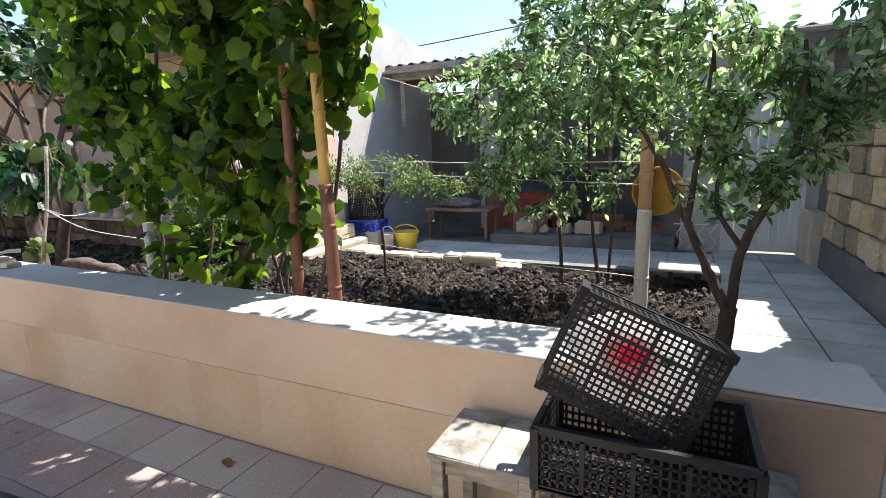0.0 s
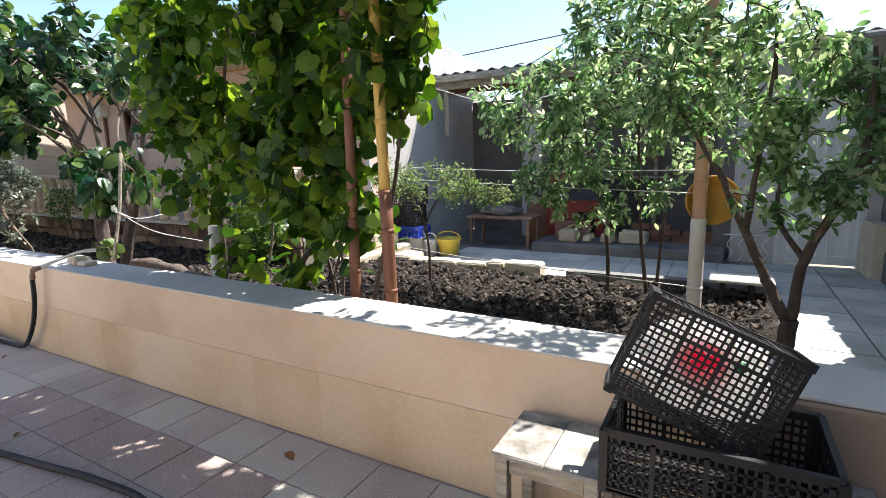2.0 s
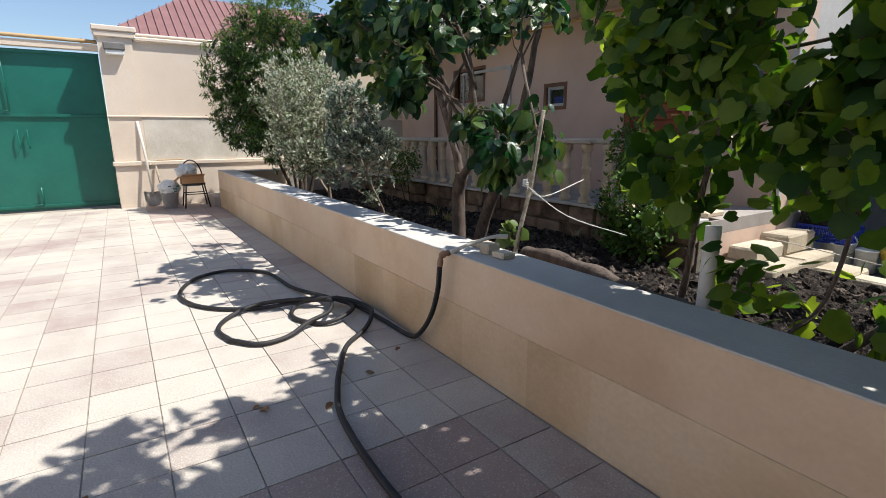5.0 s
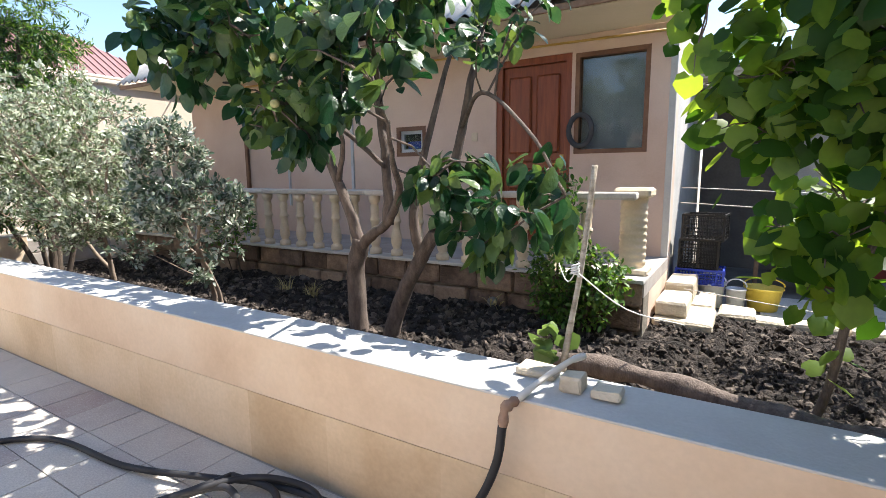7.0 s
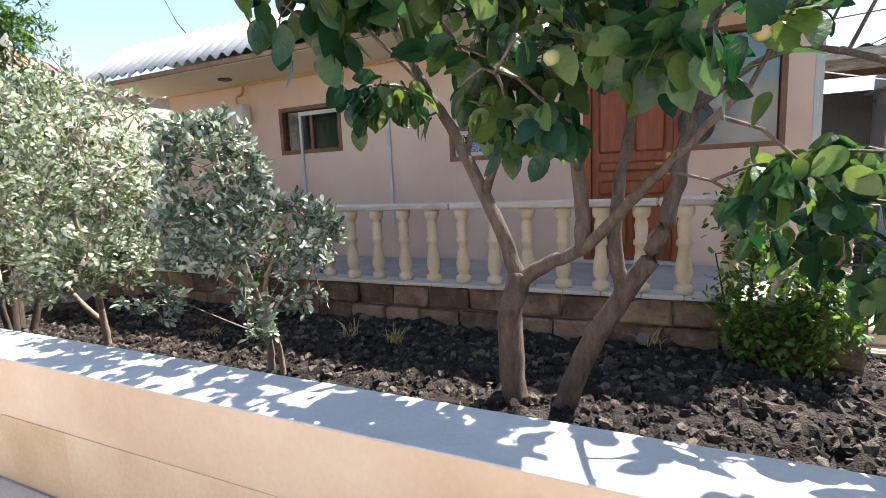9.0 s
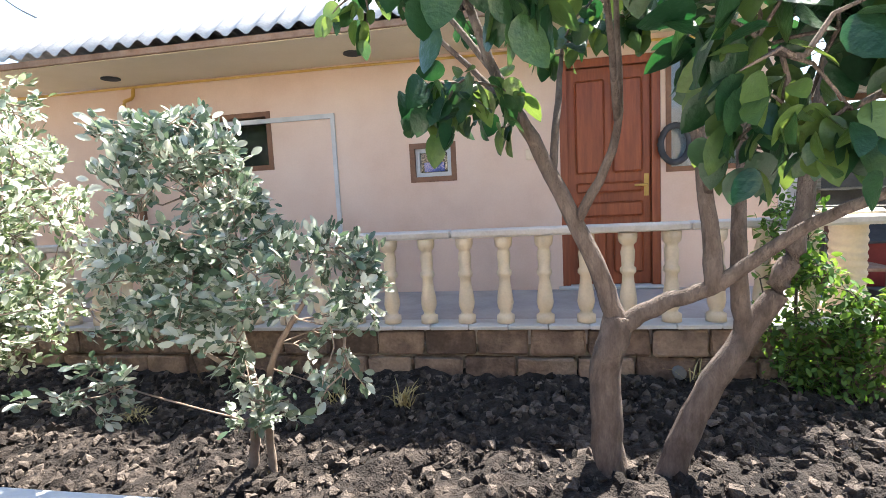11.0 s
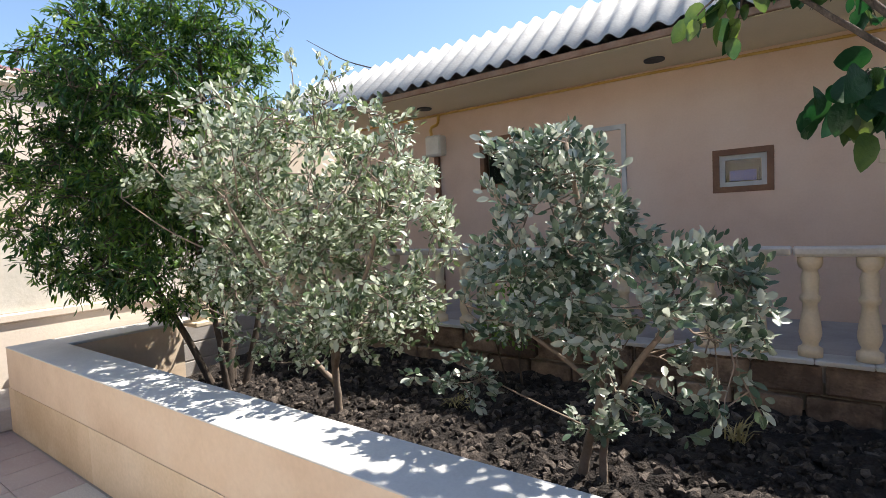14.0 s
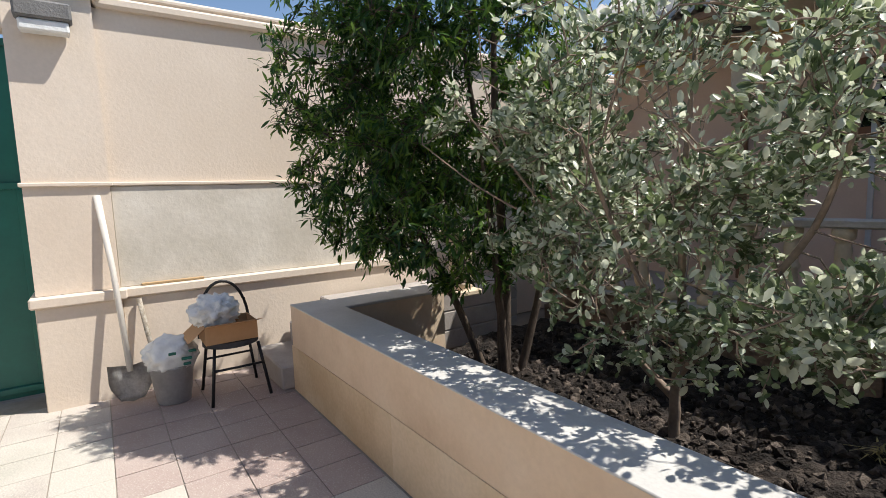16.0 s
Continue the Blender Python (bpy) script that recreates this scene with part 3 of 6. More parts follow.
part("leaf", soft_box(DOOR[0] + 0.072, DOOR[1] - 0.072, HY + 0.07, HY + 0.11, VZ + 0.03, 2.567, 0.004), M_DOORWOOD, door)
dx0, dx1 = DOOR[0] + 0.14, DOOR[1] - 0.14
mid = (dx0 + dx1) / 2
for x0, x1, z0, z1 in ((dx0, mid - 0.03, 1.62, 2.46), (mid + 0.03, dx1, 1.62, 2.46), (dx0, dx1, 1.44, 1.54), (dx0, dx1, 1.22, 1.36), (dx0, mid - 0.03, 0.70, 1.12), (mid + 0.03, dx1, 0.70, 1.12)):
    part("panel", soft_box(x0, x1, HY + 0.045, HY + 0.069, z0, z1, 0.02), M_DOORWOOD, door)
bm = bmesh.new()
tube(bm, [(DOOR[1] - 0.11, HY + 0.07, 1.5), (DOOR[1] - 0.11, HY + 0.02, 1.5), (DOOR[1] - 0.22, HY + 0.015, 1.5)], 0.011, 8)
box(bm, DOOR[1] - 0.13, DOOR[1] - 0.09, HY + 0.062, HY + 0.07, 1.4, 1.6)
part("door_handle", bm, M_BAMBOO, door, "brass lever handle")
part("threshold", soft_box(DOOR[0] - 0.04, DOOR[1] + 0.06, HY - 0.05, HY + 0.14, VZ + 0.002, VZ + 0.028, 0.006), M_CAP, door)


def window(name, o, label, frame_mat, inner_mat, bars=0, behind=None, rim=0.045):
    x0, x1, z0, z1 = o
    w = structure(name, boxes((x0, x0 + rim, HY - 0.008, HY + 0.1, z0, z1), (x1 - rim, x1, HY - 0.008, HY + 0.1, z0, z1),
                              (x0 + rim, x1 - rim, HY - 0.008, HY + 0.1, z0, z0 + rim), (x0 + rim, x1 - rim, HY - 0.008, HY + 0.1, z1 - rim, z1)), frame_mat, label, "window")
    a, b, c, d = x0 + rim, x1 - rim, z0 + rim, z1 - rim
    r2 = 0.04
    if inner_mat:
        part("sash", boxes((a, a + r2, HY + 0.03, HY + 0.08, c, d), (b - r2, b, HY + 0.03, HY + 0.08, c, d), (a + r2, b - r2, HY + 0.03, HY + 0.08, c, c + r2), (a + r2, b - r2, HY + 0.03, HY + 0.08, d - r2, d)), inner_mat, w)
    for k in range(bars):
        x = a + (b - a) * (k + 1) / (bars + 1)
        part("mullion", boxes((x - 0.02, x + 0.02, HY + 0.028, HY + 0.082, c, d)), frame_mat, w)
    g = part("pane", boxes((a, b, HY + 0.052, HY + 0.058, c, d)), M_GLASS, w)
    g.visible_shadow = False
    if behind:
        # sheet close behind the pane; the near-black ones paint the unlit room
        part("backing", boxes((a, b, HY + 0.12, HY + 0.13, c, d)), behind, w)
    return w


window("window_door", WIN_D, "large window beside the door with a grey net screen", M_FRAMEWOOD, None, 0, M_CURTAIN)
w2 = window("window_small", WIN_S, "small white-framed window in a worn brown surround", M_FRAMEWOOD, M_GREYPIPE, 0, M_SHADE_FILL, 0.05)
window("window_left", WIN_L, "dark two-part window with a reddish brown frame", M_FRAMEWOOD, None, 1, M_SHADE_FILL, 0.05)
part("blue_box", soft_box(-7.40, -7.20, HY + 0.085, HY + 0.115, 1.73, 1.82, 0.004), M_BLUE, w2, "blue packet behind the pane")

trunking = whole("cable_trunking", boxes((-9.55, -8.25, HY - 0.028, HY - 0.003, 2.30, 2.345), (-8.29, -8.25, HY - 0.028, HY - 0.003, 0.95, 2.30), (-9.55, -9.515, HY - 0.028, HY - 0.003, 0.95, 2.30)), M_GREYPIPE, "grey cable trunking on the house wall", "trunking")
meter = thing("meter_box", (-10.45, HY - 0.05, 2.4), "grey gas meter box with a yellow valve", "meter")
part("body", soft_box(-10.55, -10.33, HY - 0.16, HY - 0.004, 2.28, 2.52, 0.02), M_PVC, meter)
bm = bmesh.new()
tube(bm, curve_points([(-10.5, HY - 0.08, 2.52), (-10.5, HY - 0.08, 2.62), (-10.42, HY - 0.06, 2.66), (-10.42, HY - 0.03, 2.76)], 4), 0.018, 8)
part("pipe", bm, M_BAMBOO, meter, "yellow gas pipe")
# narrow dark brown strip down the wall under the meter
part("wall_strip", soft_box(-10.50, -10.44, HY - 0.05, HY - 0.004, VZ + 0.03, 2.278, 0.004), M_FRAMEWOOD, meter, "narrow brown upright strip below the meter")
wreath = thing("hanging_basket", (-5.13, HY - 0.05, 1.82), "dark woven ring hanging beside the door", "decoration")
bm = bmesh.new()
tube(bm, [(-5.13 + 0.12 * math.cos(a), HY - 0.03, 1.84 + 0.16 * math.sin(a)) for a in [k * math.pi / 10 for k in range(21)]], 0.028, 8, cap=False)
part("ring", bm, M_FELT, wreath)
whole("light_switch", soft_box(-6.42, -6.34, HY - 0.02, HY - 0.002, 1.78, 1.88, 0.006), M_BALUSTER, "small plaster-coloured switch box by the door", "switch")

# verandah
VF = 3.97
ver = structure("floor_verandah", boxes((-11.7, HX1 + 0.02, VF + 0.05, HY - 0.004, VZ - 0.12, VZ)), M_VERANDA, "grey cement verandah floor", "floor")
part("core_wall", boxes((-11.7, HX1 + 0.02, VF + 0.06, VF + 0.3, -0.05, VZ - 0.122)), M_MORTAR, ver)
part("end_core", boxes((HX1 - 0.2, HX1 + 0.02, VF + 0.302, HY - 0.004, -0.05, VZ - 0.122)), M_HOUSE, ver)
r = random.Random(8)
x = -11.7
while x < HX1:
    w = min(0.27, HX1 + 0.03 - x)
    part("edge_tile", soft_box(x + 0.002, x + w - 0.002, VF - 0.03, VF + 0.16, VZ + 0.001, VZ + 0.03, 0.004, 0.0015, int(x * 100)), M_CAP, ver)
    x += 0.27
for row in range(3):
    x = -11.7 + (0.0 if row % 2 else -0.2)
    z1 = VZ - 0.004 - 0.195 * row
    while x < HX1:
        w = r.uniform(0.34, 0.42)
        a, b = max(x, -11.7), min(x + w, HX1 + 0.02)
        if b - a > 0.06:
            part("block", soft_box(a + 0.008, b - 0.008, VF + r.uniform(-0.02, 0.015), VF + 0.08, z1 - 0.182, z1 - 0.008, 0.014, 0.007, int(x * 999)), M_BROWNBLOCK, ver)
        x += w
bm = lathe([(0.034, -0.03), (0.040, -0.03), (0.040, 0.06), (0.034, 0.06)], 18)
bm.transform(pose(-5.475, VF - 0.01, 0.27, -90, 0, 0))
drain = whole("drain_pipe", bm, M_PLINTH, "short drain pipe end in the verandah blocks", "pipe")
# near-black plug that paints the shade in the pipe's mouth
part("bore", boxes((-5.50, -5.45, VF + 0.012, VF + 0.02, 0.245, 0.295)), M_SHADE_FILL, drain)
bal = thing("balustrade", (-8, VF + 0.07, VZ), "balustrade of turned cream stone balusters under a concrete rail", "balustrade")
profile = [(0.062, 0), (0.062, 0.05), (0.045, 0.06), (0.038, 0.075), (0.05, 0.10), (0.058, 0.14), (0.052, 0.20), (0.040, 0.27), (0.037, 0.32), (0.052, 0.335), (0.052, 0.36), (0.040, 0.375),
           (0.043, 0.42), (0.047, 0.47), (0.040, 0.50), (0.036, 0.515), (0.056, 0.535), (0.062, 0.56), (0.062, 0.60)]
first = None
x = -7.13 - 0.272 * 15
while x < HX1 - 0.2:
    if first is None:
        first = part("baluster", lathe(profile, 14, (0, 0, 0)), M_BALUSTER)
        o = first
    else:
        o = new("baluster", first.data)
    o.parent = bal
    o.matrix_parent_inverse = Matrix.Translation(-bal.location)
    o.location = (x, VF + 0.07, VZ + 0.032)
    x += 0.272
x = -11.6
while x < HX1 - 0.1:
    part("rail", soft_box(x, min(x + 1.55, HX1 - 0.06), VF + 0.0, VF + 0.14, VZ + 0.634, VZ + 0.69, 0.012, 0.003, int(x * 10)), M_RAIL, bal, "weathered grey concrete rail")
    x += 1.553


def twisted_column(x, y, h):
    c = thing("twisted_column", (x, y, VZ), "short cream column with a spiral twist", "column", "columns of the verandah")
    part("base", soft_box(x - 0.135, x + 0.135, y - 0.135, y + 0.135, VZ + 0.032, VZ + 0.08, 0.01), M_BALUSTER, c)
    n = 60
    bm = bmesh.new()
    rings = []
    for i in range(n + 1):
        z = VZ + 0.081 + (h - 0.16) * i / n
        ring = []
        for k in range(16):
            a = k * 2 * math.pi / 16
            rr = 0.104 + 0.004 * math.sin(a + (z - VZ) * 2 * math.pi / 0.055)
            ring.append(bm.verts.new((x + rr * math.cos(a), y + rr * math.sin(a), z)))
        rings.append(ring)
    for r0, r1 in zip(rings, rings[1:]):
        for k in range(16):
            bm.faces.new((r0[k], r0[(k + 1) % 16], r1[(k + 1) % 16], r1[k])).smooth = True
    part("shaft", bm, M_BALUSTER, c)
    part("capital", soft_box(x - 0.14, x + 0.14, y - 0.14, y + 0.14, VZ + h - 0.078, VZ + h, 0.02), M_BALUSTER, c)


twisted_column(-4.36, 4.25, 0.72)
twisted_column(-11.72, 2.95, 0.60)
twisted_column(-11.6, VF + 0.08, 0.74)

# limestone steps at the house corner
STEPS = [(-4.2, -3.75, 4.35, 4.95, 0.0, 0.2), (-4.2, -3.78, 4.97, 5.6, 0.0, 0.2), (-4.2, -3.95, 4.99, 5.55, 0.202, 0.38), (-3.74, -3.45, 5.0, 5.4, 0.0, 0.14), (-4.2, -3.95, 4.45, 4.94, 0.202, 0.33)]
for i, s in enumerate(STEPS):
    whole("stone_step", soft_box(*s, 0.018, 0.006, i), M_LIGHTSTONE, "rough pale limestone block used as a step", "step", "stone steps by the house corner")

# ---------------------------------------------------------------- limestone wall beside the path
WX = 1.41
lime = structure("wall_limestone", boxes((WX + 0.03, WX + 0.25, -5.0, 4.75, 0.3, 4.6), (WX + 0.03, WX + 0.25, 4.75, 6.3, 0.3, 2.0)), M_MORTAR, "wall of rough golden limestone blocks with recessed joints", "wall")
part("plinth", soft_box(WX - 0.03, WX + 0.25, -6.5, 6.3, -0.05, 0.30, 0.02), M_PLINTH, lime, "dark cement plinth")

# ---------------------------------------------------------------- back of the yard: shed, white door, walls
structure("wall_back", boxes((-4.2, 0.1, 8.5, 8.7, -0.05, 2.34)), M_SHED_SHADED, "grey back wall of the open shed", "wall")
structure("wall_shed_side", boxes((-0.15, 0.05, 7.0, 8.5, -0.05, 2.5)), M_SHED_SHADED, "side wall of the open shed", "wall")
structure("wall_door", boxes((0.05, 0.50, 6.85, 7.05, -0.05, 2.45), (1.32, 1.72, 6.85, 7.05, -0.05, 2.45), (0.50, 1.32, 6.85, 7.05, 1.95, 2.45)), M_SIDE, "grey rendered wall around the white door", "wall")
whole("low_pier", soft_box(1.28, 1.44, 6.3, 6.84, -0.02, 0.55, 0.015, 0.004, 3), M_LIGHTSTONE, "low limestone pier beside the white door", "pier")
structure("wall_jamb", boxes((1.44, 1.66, 6.3, 6.85, -0.05, 2.36)), M_PLINTH, "dark rendered wall end beside the door", "wall")
wd = structure("door_white", boxes((0.50, 0.545, 6.84, 6.9, 0, 1.93), (1.275, 1.32, 6.84, 6.9, 0, 1.93), (0.545, 1.275, 6.84, 6.9, 1.88, 1.93)), M_WHITEDOOR, "closed white painted plank door", "door")
for k in range(8):
    x0 = 0.547 + k * 0.091
    part("plank", soft_box(x0, x0 + 0.088, 6.86, 6.885, 0.06, 1.878, 0.004), M_WHITEDOOR, wd)
part("bottom_rail", soft_box(0.547, 1.273, 6.842, 6.859, 0.02, 0.12, 0.004), M_WHITEDOOR, wd)
shed = thing("shed_roof", (-2, 7.5, 2.5), "sagging timber and sheet roof over the open shed", "roof")
part("beam", soft_box(-4.2, 0.1, 7.12, 7.22, 2.42, 2.55, 0.01, 0.006, 2), M_OLDWOOD, shed, "weathered timber beam")
part("sheet", roof_sheet(-4.22, 0.2, 6.98, 2.62, 8.8, 2.75, 0.2, 0.02), M_PLINTH, shed)
for k in range(7):
    x0 = -4.0 + k * 0.66
    part("rafter", soft_box(x0, x0 + 0.06, 7.0, 8.5, 2.552, 2.60, 0.004), M_OLDWOOD, shed)
part("beam", soft_box(-4.2, 0.1, 7.6, 7.68, 2.40, 2.548, 0.01, 0.006, 7), M_FRAMEWOOD, shed, "dark second beam")
part("front_board", soft_box(-4.2, 0.1, 6.96, 7.0, 2.50, 2.6, 0.006, 0.004, 5), M_OLDWOOD, shed)
door_roof = thing("door_roof", (0.9, 7.3, 2.5), "grey sheet roof edge above the white door", "roof")
part("sheet", roof_sheet(0.28, 1.72, 5.95, 2.36, 9.5, 2.72, 0.2, 0.02), M_PLINTH, door_roof)
part("gutter", soft_box(0.28, 1.72, 5.87, 5.945, 2.28, 2.345, 0.02), M_PLINTH, door_roof)
part("purlin", soft_box(0.3, 1.72, 6.86, 6.94, 2.452, 2.50, 0.004), M_OLDWOOD, door_roof)


# ---------------------------------------------------------------- plants
def blade(rows, fold, droop):
    """A leaf of cross rows (along, half width), folded up at the sides and drooping to its tip."""
    v, f = [(0, 0, 0)], []
    for u, w in rows:
        z = -droop * u * u
        v += [(u, w, z + fold * w), (u, 0, z), (u, -w, z + fold * w)]
    k = len(v)
    v.append((1, 0, -droop))
    f += [(0, 2, 1), (0, 3, 2)]
    for r_ in range(len(rows) - 1):
        a_ = 1 + 3 * r_
        f += [(a_, a_ + 1, a_ + 4, a_ + 3), (a_ + 1, a_ + 2, a_ + 5, a_ + 4)]
    f += [(k - 3, k - 2, k), (k - 2, k - 1, k)]
    return v, f


OVAL = blade([(0.14, 0.14), (0.42, 0.25), (0.72, 0.22), (0.92, 0.10)], 0.3, 0.06)
BROAD = blade([(0.05, 0.15), (0.2, 0.29), (0.45, 0.345), (0.70, 0.28), (0.90, 0.13)], 0.2, 0.25)
LANCE = blade([(0.15, 0.11), (0.42, 0.22), (0.70, 0.18), (0.90, 0.07)], 0.25, 0.15)
NARROW = ([(0, 0, 0), (0.35, 0.13, 0.03), (0.35, -0.13, 0.03), (0.7, 0.10, -0.01), (0.7, -0.10, -0.01), (1, 0, -0.08)], [(0, 2, 1), (1, 2, 4, 3), (3, 4, 5)])
_lobes = [(0.0, 0.0), (-0.15, 0.22), (0.02, 0.47), (0.24, 0.50), (0.44, 0.55), (0.70, 0.37), (1.0, 0.0)]
SLIM = blade([(0.15, 0.055), (0.42, 0.12), (0.70, 0.10), (0.90, 0.04)], 0.3, 0.2)
LOBED = ([(0.30, 0, 0.03)] + [(u, v, -0.10 * abs(v) - 0.12 * u * u) for u, v in _lobes] + [(u, -v, -0.10 * abs(v) - 0.12 * u * u) for u, v in _lobes[5:0:-1]],
         [(0, i, i % 12 + 1) for i in range(1, 13)])


def leaf_frames(pos, axis, rng, droop=0.3, face=None, wild=0.8, tilt=0.45):
    """Random leaf frames: axis along the leaf, normal mostly up (or towards face)."""
    n = len(pos)
    a = axis + rng.normal(0, wild, (n, 3)) + np.array([0, 0, -droop])
    a /= np.linalg.norm(a, axis=1)[:, None]
    up = np.tile(np.array(face if face is not None else (0.1, 0.15, 1.0)), (n, 1)) + rng.normal(0, tilt, (n, 3))
    s = np.cross(up, a)
    s /= np.linalg.norm(s, axis=1)[:, None] + 1e-9
    u = np.cross(a, s)
    return a, s, u


def leaf_mesh(name, mat, pos, frames, size, template):
    v, f = template
    v = np.array(v)
    a, s, u = frames
    n, k = len(pos), len(v)
    co = pos[:, None, :] + size[:, None, None] * (v[None, :, 0, None] * a[:, None, :] + v[None, :, 1, None] * s[:, None, :] + v[None, :, 2, None] * u[:, None, :])
    faces = [tuple(i + k * j for i in q) for j in range(n) for q in f]
    me = bpy.data.meshes.new(name)
    me.from_pydata(co.reshape(-1, 3).tolist(), [], faces)
    me.materials.append(mat)
    me.polygons.foreach_set("use_smooth", [True] * len(faces))
    return me


def grow(limbs, blobs, rng, twig_r=0.005, sag=0.08, gap=0.0):
    """Twigs from limbs out into blobs (centre, radii, count); returns the twigs as lists of points."""
    anchors = []
    for pts in limbs:
        c = curve_points(pts, 6)
        anchors += c[len(c) // 3:]
    count_all = sum(b[2] for b in blobs)
    anc = np.full((len(anchors) + 2 * count_all + 20, 3), 1e6)
    anc[:len(anchors)] = [tuple(p) for p in anchors]
    used = len(anchors)
    twigs = []
    for centre, radii, count in blobs:
        made = 0
        while made < count:
            d = rng.normal(0, 1, 3)
            d /= np.linalg.norm(d)
            q = np.array(centre) + d * np.array(radii) * rng.uniform(0.25, 1.0) ** 0.45
            if gap and noise.noise((q[0] * 2.6, q[1] * 2.6, q[2] * 2.6)) < gap - 0.5:
                made += 0.3
                continue
            dist = np.linalg.norm(anc[:used] - q, axis=1)
            near = np.argpartition(dist, 5)[:5]
            s = anc[rng.choice(near)]
            span = np.linalg.norm(q - s)
            m = (s + q) / 2 + rng.normal(0, 0.09, 3) * span + np.array([0, 0, sag * span])
            w = [s, s * 0.35 + m * 0.65 + rng.normal(0, 0.01, 3), m * 0.5 + q * 0.5, q]
            twigs.append(w)
            made += 1
            if span > 0.1 and used < len(anc) - 2:
                anc[used], anc[used + 1] = w[1], w[2]
                used += 2
    return twigs


def plant(name, label, category, base, limbs, radii, blobs, bark, leaf_mat, template, size, per_twig, seed, twig_r=0.005, droop=0.3, wild=0.7, gap=0.0, span=0.65, cluster=0.03,
          singles=0, single_mat=None, face=None, sag=0.08, tilt=0.45):
    rng = np.random.default_rng(seed)
    t = thing(name, base, label, category)
    bm = bmesh.new()
    for pts, (r0, r1) in zip(limbs, radii):
        c = curve_points(pts, 6)
        k = len(c)
        jit = [Vector(rng.normal(0, r0 * 0.06, 3)) for _ in c]
        tube(bm, [p + j for p, j in zip(c, jit)], [r0 + (r1 - r0) * i / (k - 1) for i in range(k)], 10)
    part("trunk", bm, bark, t)
    twigs = grow(limbs, blobs, rng, twig_r, sag, gap)
    bm = bmesh.new()
    for w in twigs:
        tube(bm, w, [twig_r * 1.6, twig_r * 1.3, twig_r, twig_r * 0.5], 4, cap=False)
    tagged(part("twig_mass", bm, bark, t), kind="stuff")
    pos, ax = [], []
    for w in twigs:
        p = [np.array(q) for q in w]
        n = max(2, int(per_twig * rng.uniform(0.6, 1.4)))
        for u in rng.uniform(1 - span, 1.0, n):
            k = min(2, int(u * 3))
            q = p[k] + (p[k + 1] - p[k]) * (u * 3 - k)
            d = p[k + 1] - p[k]
            pos.append(q + rng.normal(0, cluster, 3))
            ax.append(d / (np.linalg.norm(d) + 1e-6))
    pos, ax = np.array(pos), np.array(ax)
    sizes = rng.uniform(size[0], size[1], len(pos))
    a, s, u = leaf_frames(pos, ax, rng, droop, face, wild, tilt)
    rest = np.ones(len(pos), bool)
    if singles:
        pick = rng.choice(len(pos), min(singles, len(pos)), replace=False)
        rest[pick] = False
        one = leaf_mesh("leaf", single_mat, np.zeros((1, 3)), (np.array([[1, 0, 0]]), np.array([[0, 1, 0]]), np.array([[0, 0, 1]])), np.array([1.0]), template)
        for i in pick:
            o = new("leaf", one)
            o.parent = t
            m = Matrix(((a[i][0], s[i][0], u[i][0], 0), (a[i][1], s[i][1], u[i][1], 0), (a[i][2], s[i][2], u[i][2], 0), (0, 0, 0, 1)))
            o.matrix_basis = Matrix.Translation(Vector(pos[i]) - Vector(base)) @ m @ Matrix.Scale(sizes[i], 4)
    crown = new("crown", leaf_mesh("crown", leaf_mat, pos[rest], (a[rest], s[rest], u[rest]), sizes[rest], template))
    crown.parent = t
    crown.matrix_parent_inverse = Matrix.Translation(-Vector(base))
    return t


